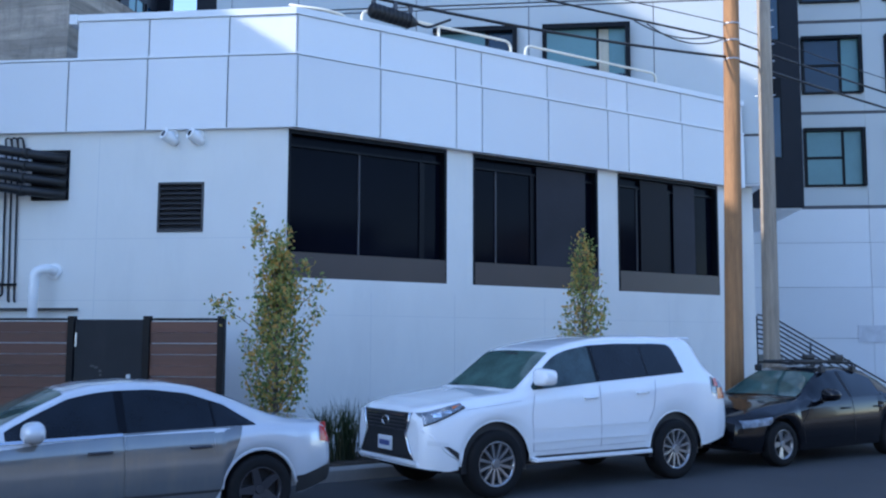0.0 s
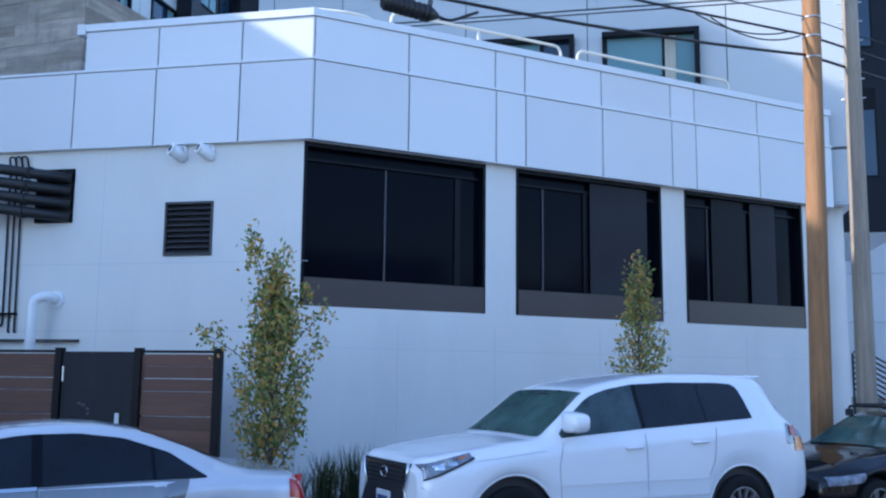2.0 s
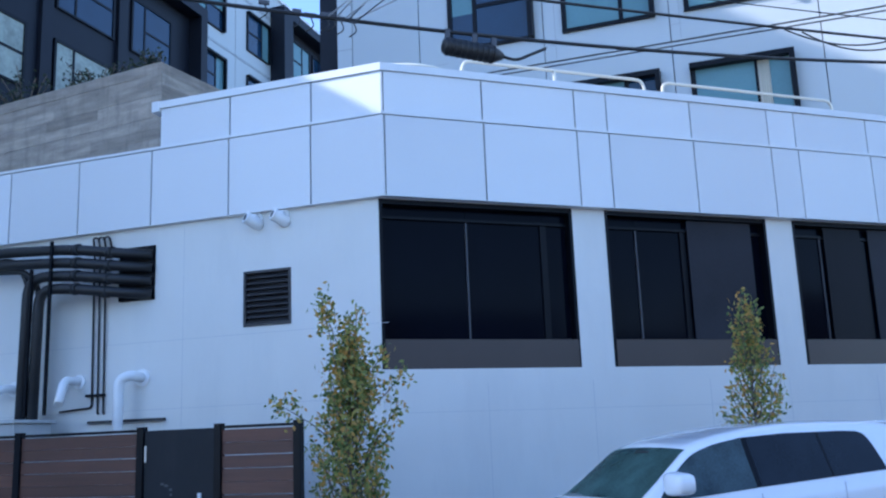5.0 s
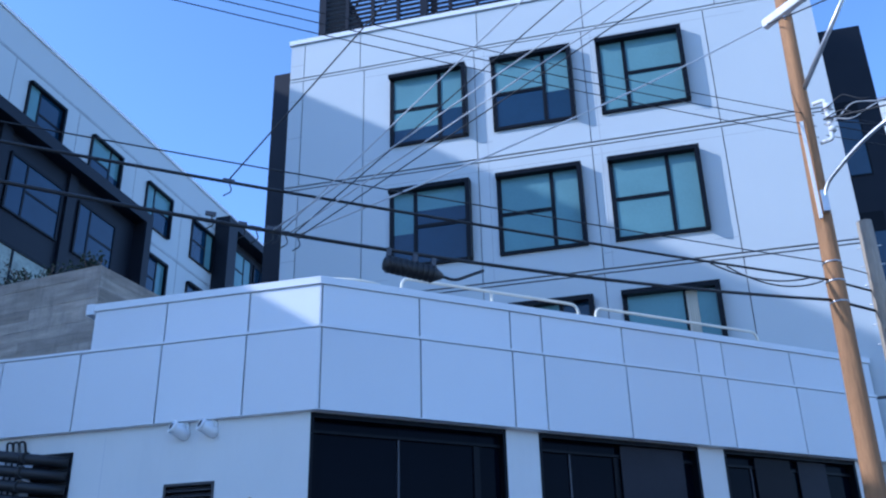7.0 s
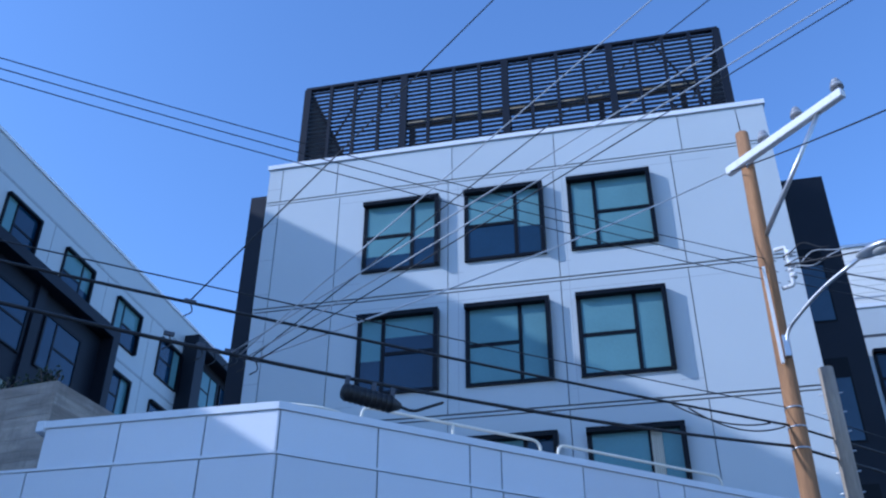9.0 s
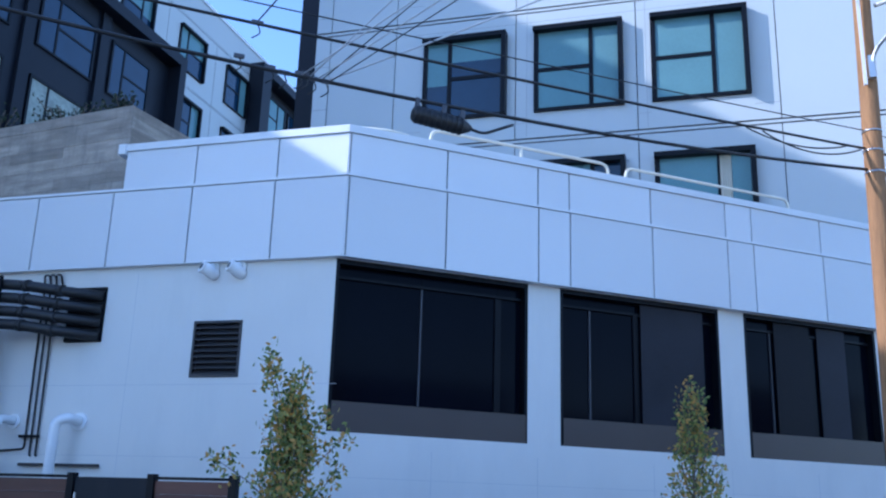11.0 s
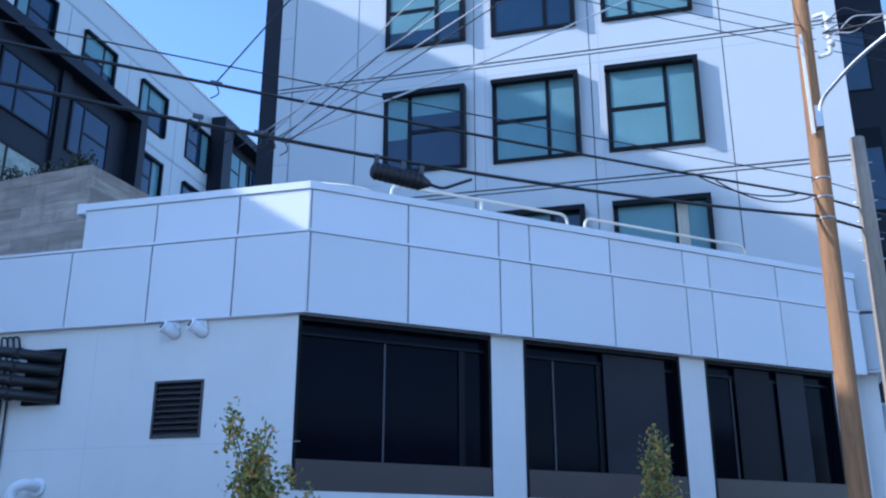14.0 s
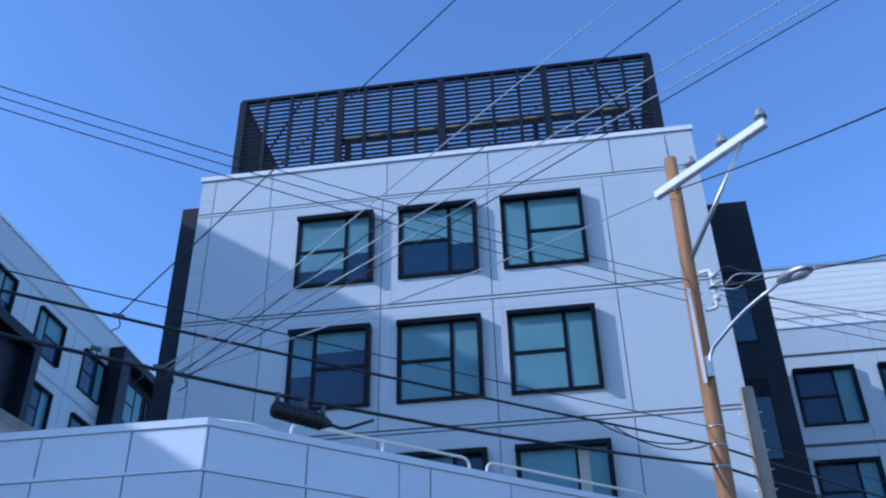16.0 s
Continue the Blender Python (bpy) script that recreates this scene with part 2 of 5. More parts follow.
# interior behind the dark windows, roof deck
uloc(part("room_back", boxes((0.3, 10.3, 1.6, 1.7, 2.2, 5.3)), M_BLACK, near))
def plate(corners, z0, z1):
    bm = bmesh.new()
    lo = [bm.verts.new((x, y, z0)) for x, y in corners]
    hi = [bm.verts.new((x, y, z1)) for x, y in corners]
    n = len(corners)
    bm.faces.new(lo[::-1]); bm.faces.new(hi)
    for k in range(n):
        bm.faces.new((lo[k], lo[(k + 1) % n], hi[(k + 1) % n], hi[k]))
    return bm


def wcorner(s, off):
    p = UP @ Vector((s, off, 0))
    return p.x, p.y


roof_outline = [(-14, 0.25), (-0.1, 0.25), wcorner(10.5, 0.25), wcorner(10.5, 12.0), (-14, 12.0)]
part("roof", plate(roof_outline, 6.3, 6.42), M_ROOF, near)
part("soffit", plate([(-14, 0.02), (0.0, 0.02), wcorner(10.68, 0.02), wcorner(10.68, 0.5), (-0.1, 0.5), (-14, 0.5)], FB + 0.004, FB + 0.02), M_CAP, near)

# parapet band: panels with open joints before a dark backing
left_x = [0.0, -1.12, -2.48, -3.84, -5.20, -6.56, -7.92, -9.28, -10.64, -12.0, -13.36]
right_s = [0.0, 1.56, 3.10, 3.66, 5.20, 6.72, 7.28, 8.83, 10.38, 10.80]
J = 0.012
part("backing", boxes((-14, -0.03, 0.03, 0.2, FB + 0.03, FM - 0.02), (-3.68, -0.03, 0.06, 0.2, FM - 0.02, FT)), M_JOINT, near)
uloc(part("backing", boxes((0.03, 10.75, 0.03, 0.2, FB + 0.03, FM - 0.02), (0.03, 10.75, 0.06, 0.2, FM - 0.02, FT)), M_JOINT, near))
for xs, loc in ((left_x, lambda o: o), (right_s, uloc)):
    for a, b in zip(xs, xs[1:]):
        x0, x1 = min(a, b), max(a, b)
        x0j, x1j = x0 + (0.05 if x0 == 0 else J), x1 - (0 if x1 == 0 else J)
        loc(part("panel", boxes((x0j, x1j, 0.0, 0.03, FB, FM - 0.04)), M_PANEL, near))
        if loc is uloc or x1 > -3.7:
            x0u = max(x0j, -3.71) if loc is not uloc else x0j
            loc(part("panel", boxes((x0u, x1j, 0.03, 0.06, FM + 0.02, FT - 0.05)), M_PANEL, near))
uloc(part("corner_trim", boxes((0.0, 0.03, 0.0, 0.03, FB, FM - 0.04), (0.0, 0.03, 0.03, 0.06, FM + 0.02, FT - 0.05)), M_PANEL, near))
# ledge strip at the middle joint and the cap flashing
part("ledge", boxes((-14, 0.0, -0.015, 0.07, FM - 0.028, FM + 0.012)), M_CAP, near)
uloc(part("ledge", boxes((0.0, 10.8, -0.015, 0.07, FM - 0.028, FM + 0.012)), M_CAP, near))
part("cap", boxes((-3.78, 0.0, 0.0, 0.34, FT - 0.042, FT + 0.07)), M_CAP, near, "white folded metal coping")
uloc(part("cap", boxes((0.0, 10.82, 0.0, 0.34, FT - 0.042, FT + 0.07)), M_CAP, near, "white folded metal coping"))
part("return", boxes((-3.71, -3.55, 0.2, 3.5, FM, FT - 0.042)), M_PANEL, near)

# ---- tall building ----
tower = thing("apartment_building", TOWERF, "white panelled five-storey apartment building with black-framed windows", "building")
TL, TR, TH = -6.70, 6.05, 17.12
part("wall", boxes((TL + 0.03, TR - 0.03, 0.04, 14, 5.29, TH - 0.05)), M_JOINT, tower)
part("ground_floor_wall", boxes((TL + 0.2, 5.84, 0.25, 13.9, 0, 5.26)), M_STUCCO, tower)
part("overhang_soffit", boxes((TL, TR, 0.0, 14, 5.262, 5.288)), M_CAP, tower)
rows = [(5.29, 6.38), (6.42, 9.55), (9.66, 12.70), (12.81, 15.90), (16.0, TH - 0.06)]
cols = [[-6.70, -6.32, -4.66, -1.80, 0.85, 3.70, TR]] * 4 + [[-6.70, -6.32, -4.78, -1.70, 0.92, 4.0, TR]]
JT = 0.011
for (z0, z1), cs in zip(rows, cols):
    for a, b in zip(cs, cs[1:]):
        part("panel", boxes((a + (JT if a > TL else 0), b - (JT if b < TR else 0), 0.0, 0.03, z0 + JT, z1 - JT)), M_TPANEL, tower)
for z in (9.605, 12.755, 15.95):
    part("joint_strip", boxes((TL, TR, 0.005, 0.035, z - 0.028, z + 0.028)), M_TPANEL, tower)
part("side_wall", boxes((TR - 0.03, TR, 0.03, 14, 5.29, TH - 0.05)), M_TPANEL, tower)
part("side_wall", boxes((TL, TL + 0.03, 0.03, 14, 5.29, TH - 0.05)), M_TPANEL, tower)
part("coping", boxes((TL - 0.05, TR + 0.05, -0.05, 0.3, TH - 0.05, TH + 0.08)), M_CAP, tower, "white metal coping")
part("roof", boxes((TL, TR, 0.3, 14, TH - 0.4, TH - 0.3)), M_ROOF, tower)


def window(parent, s0, s1, z0, z1, style, y=0.0, depth=0.22, fw=0.105, m=None):
    """A black boxed window: proud frame, mullions, and panes. style: side of the narrow light and which panes have the
    blind down or a painted reflection (c).
    """
    bm = bmesh.new()
    box(bm, s0, s1, y - depth, y + 0.02, z1 - fw, z1)
    box(bm, s0, s1 - fw, y - 0.07, y + 0.02, z0, z0 + fw * 0.7)
    box(bm, s0, s0 + fw, y - 0.07, y + 0.02, z0 + fw * 0.7, z1 - fw)
    box(bm, s1 - fw, s1, y - depth, y + 0.02, z0, z1 - fw)
    w = part("window", bm, M_BLACK, parent)
    side, blinds = style
    yg = y - 0.02
    a, b = s0 + fw, s1 - fw
    c, d = z0 + fw * 0.7, z1 - fw
    cut = a + (b - a) * (0.30 if side == "l" else 0.66)
    bar = 0.045
    wide = (cut + bar, b) if side == "l" else (a, cut - bar)
    mid = c + (d - c) * 0.50
    bm = bmesh.new()
    box(bm, cut - bar, cut + bar, yg - 0.045, yg, c, d)
    box(bm, wide[0], wide[1], yg - 0.04, yg, mid - bar, mid + bar)
    part("mullion", bm, M_BLACK, w)
    narrow = (a, cut - bar) if side == "l" else (cut + bar, b)
    for k, (p0, p1, q0, q1) in enumerate(((wide[0], wide[1], mid + bar, d), (wide[0], wide[1], c, mid - bar), (narrow[0], narrow[1], c, d))):
        if blinds[k] == "h":
            h = q0 + (q1 - q0) * 0.42
            part("pane", boxes((p0, p1, yg - 0.02, yg - 0.005, h, q1)), M_BLIND, w)
            part("pane", boxes((p0, p1, yg - 0.02, yg - 0.005, q0, h)), M_PANE, w)
        else:
            part("pane", boxes((p0, p1, yg - 0.02, yg - 0.005, q0, q1)), {"b": M_BLIND, "c": M_REFLPANE}.get(blinds[k], M_PANE), w)
    if m is not None:
        w.matrix_basis = m
    return w


WC = [(-3.95, -1.99), (-1.38, 0.58), (1.16, 3.15)]
STY = {15.47: [("r", "bhh"), ("r", "bph"), ("l", "bbb")], 12.25: [("l", "hph"), ("r", "bbb"), ("r", "bbb")], 9.05: [("l", "ppp"), ("r", "bpp"), ("r", "bbh")]}
for top, st in STY.items():
    for (a, b), sy in zip(WC, st):
        window(tower, a, b, top - 2.0, top, sy)

M_CURTAIN = mat("cream_curtain", (0.50, 0.46, 0.36), 0.6, spread=0.12, scale=2, fine=30, bump=0.02, stretch=(8, 1, 0.3))
cur = thing("window_curtain", TOWERF, "gathered cream curtain edge in a window", "curtain")
bm = bmesh.new()
for k in range(5):
    cyl(bm, (2.47 + 0.045 * k, -0.05, 7.14), (2.47 + 0.045 * k, -0.05, 8.93), 0.026, 0.026, 8)
part("fabric", bm, M_CURTAIN, cur)

# finer joints between the window panels
bm = bmesh.new()
for z in (13.22, 10.02):
    for p, q in ((-4.66, -3.99), (-1.8, -1.42), (0.85, 1.12), (3.2, 3.70)):
        box(bm, p, q, -0.0015, 0.02, z, z + 0.008)
for z in (15.62, 12.42):
    box(bm, -4.66, 4.6, -0.0015, 0.02, z + 0.04, z + 0.048)
for x in (-1.55, 1.05):
    box(bm, x, x + 0.008, -0.0015, 0.02, 9.7, 15.85)
tagged(part("joint", bm, M_GREYJ, tower), kind="stuff")
bm = bmesh.new()
for z in (16.4, 15.3, 14.2, 13.2, 11.9, 10.8):
    box(bm, TL, -6.32, -0.0015, 0.02, z, z + 0.012)
tagged(part("joint", bm, M_GREYJ, tower), kind="stuff")

# dark bays on its two sides
part("side_bay", boxes((-7.45, TL - 0.004, 0.6, 6.0, 5.5, 16.7)), M_DARKCLAD, tower, "charcoal clad side bay")
rb = part("side_bay", boxes((TR + 0.004, 7.95, 4.0, 9.5, 5.3, 17.5)), M_DARKCLAD, tower, "charcoal clad side bay with windows")
part("soffit", boxes((TR + 0.1, 7.9, 4.05, 9.45, 5.27, 5.296)), M_CAP, rb)

# ---- right-hand wing ----
rwing = thing("apartment_wing", TOWERF @ pose(0, 11.3, 0), "white panelled apartment wing with black-framed windows behind the street", "building")
part("wall", boxes((6.0, 34, 0.04, 12, 0, 17.0)), M_JOINT, rwing)
xs = [6.0, 8.6, 11.95, 12.75, 16.2, 17.0, 20.5, 24.0, 28.0, 34.0]
for z0, z1 in ((0.0, 1.9), (1.9, 3.6), (3.6, 5.1), (5.1, 6.25), (6.36, 9.5), (9.6, 12.7), (12.8, 15.9), (16.0, 17.05)):
    for a, b in zip(xs, xs[1:]):
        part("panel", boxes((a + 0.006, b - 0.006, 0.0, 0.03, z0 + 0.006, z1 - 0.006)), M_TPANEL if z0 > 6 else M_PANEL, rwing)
part("coping", boxes((5.9, 34.1, -0.05, 0.3, 17.0, 17.13)), M_CAP, rwing)
for top in (15.4, 12.2, 9.0):
    for k, a in enumerate((9.9, 12.65, 17.2, 20.0)):
        window(rwing, a, a + 1.98, top - 2.0, top, ("r", "bbb" if top < 12 else "ppb"))

# ---- left-hand wing on the slope ----
lwing = thing("hillside_wing", TOWERF @ pose(-19.6, 0, 0, 0, 0, 90), "white apartment wing on the slope with charcoal framed bays", "building")
part("wall", boxes((-13.4, 26, 0.0, 12, 0, 23.92)), M_TPANEL, lwing)

# ---- concrete planter wall ----
planter = thing("concrete_planter_wall", pose(-7.48, 15.5, 0, 0, 0, -10), "grey board-formed concrete planter wall", "wall")
part("core", boxes((-9.0, -0.03, 0.03, 4.0, 0.0, 8.33)), M_CONC, planter)
brnd = random.Random(3)
for k in range(13):
    z = 8.34 - 0.195 * (k + 1)
    cuts = sorted([-9.0, 0.0] + [brnd.uniform(-8.4, -0.5) for j in range(3)])
    for p, q in zip(cuts, cuts[1:]):
        d = brnd.uniform(0.0, 0.012)
        part("board_mark", boxes((p, q, d, 0.034, z, z + 0.193)), M_CONC, planter)
    for p, q in ((0.034, 1.7), (1.7, 4.0)):
        d = brnd.uniform(0.0, 0.012)
        part("board_mark", boxes((-0.034, -d, p, q, z, z + 0.193)), M_CONC, planter)

# ---- added block that shades the street from beyond the view ----
nb = thing("shade_block", TOWERF @ pose(-16.0, -14.5, 0), "unseen stepped slab added to shade the street", "building")
# thin slab, its step sized to set the shade edge on pole and parapet
part("wall", boxes((-0.9, 0, -8.1, 0.16, 0, 17.5)), M_STUCCO, nb)
part("wall", boxes((-0.9, 0, 0.16, 7.5, 0, 14.95)), M_STUCCO, nb)

# ---- street-wall windows ----
def dark_window(a, b, bars, overlays):
    """A long recessed window: black reveal frame, bronze panel under it, dark glass with slim bars and flat overlays.
    """
    y = SU
    w = uloc(part("window", boxes((a + 0.05, b - 0.05, y + 0.0, y + 0.26, WZ1 - 0.07, WZ1)), M_BLACK, near))
    for p in (a, b - 0.05):
        part("jamb", boxes((p, p + 0.05, y - 0.004, y + 0.26, WZ0, WZ1)), M_BLACK, w)
    part("transom", boxes((a + 0.05, b - 0.05, y + 0.1, y + 0.148, WZ1 - 0.26, WZ1 - 0.22)), M_BLACK, w)
    part("sill_panel", boxes((a + 0.05, b - 0.02, y - 0.006, y + 0.24, WZ0, WZ0 + 0.41), bevel=0.006), M_BROWN, w, "bronze panel under the glass")
    cuts = [a + 0.05, *bars, b - 0.05]
    for p, q in zip(cuts, cuts[1:]):
        part("pane", boxes((p + 0.002, q - 0.002, y + 0.15, y + 0.165, WZ0 + 0.41, WZ1 - 0.07)), M_TINT, w)
    for k, t in enumerate(bars):
        wide = 0.012 if k == 0 else 0.05
        part("bar", boxes((t - wide, t + wide, y + 0.12, y + 0.15, WZ0 + 0.41, WZ1 - 0.26)), M_GREYBAR if k == 0 else M_BLACK, w)
    for p, q, lo, m in overlays:
        part("screen", boxes((p, q, y + 0.07, y + 0.085, lo, WZ1 - 0.075)), m, w, "flat overlay before the glass")
    return w


M_GREYBAR = mat("grey_bar", (0.06, 0.06, 0.068), 0.5, spread=0.1)
M_PALEOVERLAY = mat("grey_glass_overlay", (0.027, 0.027, 0.034), 0.6, spread=0.3, scale=1.2, bump=0.0, spec=0.2)
dark_window(*WIN[0], [1.32, 2.56], [])
# the grey overlay paints the paler reflection on this window's right half
dark_window(*WIN[1], [4.16, 5.02], [(5.08, 6.30, 3.205, M_PALEOVERLAY)])
dark_window(*WIN[2], [7.75, 8.66], [(7.8, 8.58, 3.205, M_TINT2), (8.76, 9.40, 3.205, M_PALEOVERLAY)])
# scored joints in the render
bm = bmesh.new()
for z in (3.42, 2.42):
    box(bm, -13.9, -0.02, SD - 0.0015, SD + 0.02, z, z + 0.006)
for x in (-3.3, -6.2):
    box(bm, x, x + 0.006, SD - 0.0015, SD + 0.02, 0.1, 5.1)
M_SCORE = mat("score_line", (0.58, 0.585, 0.59), 0.8, spread=0.05)
tagged(part("joint", bm, M_SCORE, near), kind="stuff")
bm = bmesh.new()
for s in (1.5, 3.17, 5.2, 6.7, 8.5):
    box(bm, s, s + 0.006, SU - 0.0015, SU + 0.02, 0.1, 2.6)
box(bm, 0.3, 10.6, SU - 0.0014, SU + 0.02, 2.2, 2.205)
tagged(uloc(part("joint", bm, M_SCORE, near)), kind="stuff")

# ---- louvre ----
louvre = thing("wall_louvre", SIDEF, "dark brown metal wall louvre with horizontal blades", "vent")
x0, x1, z0, z1 = VENT
M_LOUV = mat("dark_louvre", (0.035, 0.033, 0.035), 0.5, spread=0.15)
bm = boxes((x0, x0 + 0.035, SD - 0.015, SD + 0.08, z0, z1), (x1 - 0.035, x1, SD - 0.015, SD + 0.08, z0, z1), (x0 + 0.035, x1 - 0.035, SD - 0.015, SD + 0.08, z0, z0 + 0.035), (x0 + 0.035, x1 - 0.035, SD - 0.015, SD + 0.08, z1 - 0.035, z1))
part("frame", bm, M_LOUV, louvre)
part("backing", boxes((x0 + 0.02, x1 - 0.02, SD + 0.12, SD + 0.2, z0 + 0.02, z1 - 0.02)), M_BLACK, louvre)
for k in range(9):
    z = z0 + 0.07 + k * 0.082
    bm = bmesh.new()
    v = [bm.verts.new(p) for p in ((x0 + 0.035, SD - 0.01, z - 0.03), (x1 - 0.035, SD - 0.01, z - 0.03), (x1 - 0.035, SD + 0.07, z + 0.045), (x0 + 0.035, SD + 0.07, z + 0.045),
                                   (x0 + 0.035, SD - 0.01, z - 0.022), (x1 - 0.035, SD - 0.01, z - 0.022), (x1 - 0.035, SD + 0.07, z + 0.053), (x0 + 0.035, SD + 0.07, z + 0.053))]
    for f in ((0, 3, 2, 1), (4, 5, 6, 7), (0, 1, 5, 4), (1, 2, 6, 5), (2, 3, 7, 6), (3, 0, 4, 7)):
        bm.faces.new([v[i] for i in f])
    part("slat", bm, M_LOUV, louvre)

# ---- dome cameras ----
def dome(x):
    c = thing("security_camera", SIDEF @ pose(x, SD, 5.085), "white dome security camera on a wall bracket", "camera", "cameras under the parapet")
    bm = bmesh.new()
    cyl(bm, (0.05, 0.0, 0.02), (0.05, -0.04, 0.02), 0.09, 0.085, 18)
    cyl(bm, (0.05, -0.04, 0.02), (0.02, -0.12, 0.0), 0.06, 0.07, 18)
    part("bracket", bm, M_PVC, c)
    bm = bmesh.new()
    tube(bm, bend([(0.06, 0.0, -0.07), (0.06, -0.08, -0.07), (0.03, -0.14, -0.035), (-0.03, -0.2, 0.005)], 0.07, 5), 0.088, 20)
    part("housing", bm, M_PVC, c)
    n = Vector((-0.07, -0.085, 0.045)).normalized()
    e = Vector((-0.03, -0.2, 0.005))
    part("rim", cyl(bmesh.new(), e - n * 0.03, e + n * 0.012, 0.094, 0.094, 20), M_PVC, c)
    part("lens_window", cyl(bmesh.new(), e + n * 0.008, e + n * 0.016, 0.055, 0.05, 16), M_TINT, c, "dark lens window")


dome(-2.09)
dome(-1.65)

# ---- conduits and pipes on the side wall ----
con = thing("conduit_bundle", SIDEF, "bundle of thick black conduits entering the wall", "conduit")
part("box", boxes((-4.44, -3.81, SD - 0.03, SD + 0.28, 4.07, 4.89)), M_BLACK, con)
for k, z in enumerate((4.84, 4.64, 4.44, 4.24)):
    end = [(-6.2, -0.34, z + 0.10), (-12.5, -0.36, z + 0.18)] if k < 2 else [(-5.55 - 0.22 * (3 - k), -0.36, z + 0.06), (-5.60 - 0.22 * (3 - k), -0.36, 0.3)]
    part("conduit", tube(bmesh.new(), bend([(-3.84, 0.08, z - 0.10), (-4.35, -0.20, z - 0.06), (-5.0, -0.34, z + 0.03), *end], 0.34, 7), 0.08, 12), M_CABLE, con)
    for j in range(2):
        p = Vector((-4.38 - 0.02 * k, -0.205, z - 0.055)) if j == 0 else Vector((-4.9, -0.325, z + 0.015))
        part("coupling", cyl(bmesh.new(), p - Vector((0.05, -0.012, 0)), p + Vector((0.05, -0.012, 0)), 0.09, 0.09, 14), M_CABLE, con)
for x in (-5.88, -5.70):
    part("conduit", tube(bmesh.new(), bend([(x - 7, -0.30, 5.05 - 0.3 * (x < -5.8)), (x - 0.2, -0.30, 4.62 + 0.2 * (x < -5.8)), (x, -0.22, 4.4), (x, -0.22, 0.3)], 0.2), 0.045, 8), M_CABLE, con)
part("strut", boxes((-5.30, -5.26, -0.46, -0.42, 2.4, 5.0)), M_BLACK, con)
part("strut", boxes((-5.66, -5.62, -0.46, -0.42, 2.4, 4.6)), M_BLACK, con)
thin = thing("thin_conduits", SIDEF, "three slim black wall conduits with a bracket", "conduit")
for k in range(3):
    x = -4.90 + 0.105 * k
    part("conduit", tube(bmesh.new(), bend([(x + 0.1, 0.09, 4.88), (x + 0.09, 0.02, 5.1), (x, 0.02, 5.1), (x, 0.06, 4.9), (x + 0.04, 0.07, 2.42 if k else 2.5), (x - 0.55 if not k else x + 0.06, 0.07, 2.4 if k else 2.46)], 0.06), 0.016, 8), M_CABLE, thin)
part("bracket", boxes((-4.96, -4.62, 0.035, 0.075, 2.66, 2.70)), M_BLACK, thin)
part("bracket", boxes((-4.9, -3.55, 0.03, 0.08, 2.26, 2.30)), M_LOUV, thin)


def pvc(path, r, flange):
    p = thing("wall_drain_pipe", SIDEF, "white plastic pipe elbow coming out of the wall", "pipe", "white pipes on the side wall")
    part("pipe", tube(bmesh.new(), bend(path, 0.12, 6), r, 14), M_PVC, p)
    part("flange", cyl(bmesh.new(), flange, (flange[0], flange[1] - 0.03, flange[2]), r * 1.7, r * 1.7, 18), M_PVC, p)


pvc([(-3.98, 0.1, 2.9), (-4.0, -0.16, 2.93), (-4.15, -0.22, 2.86), (-4.17, -0.22, 0.3)], 0.075, (-3.98, 0.1, 2.9))
pvc([(-5.12, 0.1, 2.9), (-5.16, -0.2, 2.92), (-5.05, -0.42, 2.55)], 0.065, (-5.12, 0.1, 2.9))
pvc([(-6.35, 0.1, 2.85), (-6.38, -0.14, 2.86), (-6.6, -0.2, 2.72)], 0.07, (-6.35, 0.1, 2.85))
cab = thing("electrical_cabinet", SIDEF @ pose(-6.6, -1.0, 0.145), "pale grey electrical cabinet behind the fence", "cabinet")
M_CABINET = mat("pale_grey_enamel", (0.5, 0.51, 0.5), 0.45, spread=0.05, dirt=0.15)
part("body", boxes((-1.4, 1.30, 0, 0.75, 0, 2.14), bevel=0.01), M_CABINET, cab)
part("lid", boxes((-1.44, 1.35, -0.05, 0.8, 2.14, 2.19), bevel=0.008), M_CABINET, cab)

# ---- fence and gate ----
FENCE = pose(-3.76, 12.9, 0.145, 0, 0, -3)
fence = thing("slat_fence", FENCE, "redwood horizontal board fence with black posts", "fence")
FH = 1.96
for x in (0.0, -1.10, -2.24, -4.2, -6.2, -8.2):
    part("post", boxes((x - 0.05, x + 0.05, -0.05, 0.05, 0, FH + 0.03), bevel=0.004), M_BLACK, fence)
for a, b in ((-1.05, -0.05), (-4.15, -2.29), (-6.15, -4.25), (-8.15, -6.25)):
    part("rail", boxes((a, b, -0.03, 0.03, FH - 0.035, FH)), M_BLACK, fence)
    for k in range(12):
        z = FH - 0.05 - k * 0.157
        gap = (0.0015, 0.011, 0.007, 0.002, 0.010, 0.0015)[k % 6]
        part("board", boxes((a, b, -0.018 + 0.004 * (k % 2), 0.012, z - 0.157 + gap, z), bevel=0.003), M_WOODFENCE, fence)
gate = thing("metal_gate", FENCE, "closed black metal gate in the fence", "gate")
M_GATE = mat("black_gate_sheet", (0.020, 0.021, 0.025), 0.55, spec=0.2, spread=0.15, scale=2.0, dirt=0.25, dirt_color=(0.05, 0.05, 0.055))
part("leaf", boxes((-2.18, -1.16, -0.02, 0.02, 0.06, FH - 0.02), bevel=0.004), M_GATE, gate)
part("hinge_plate", boxes((-2.175, -2.15, -0.032, -0.022, 1.55, 1.75)), M_GALV, gate)
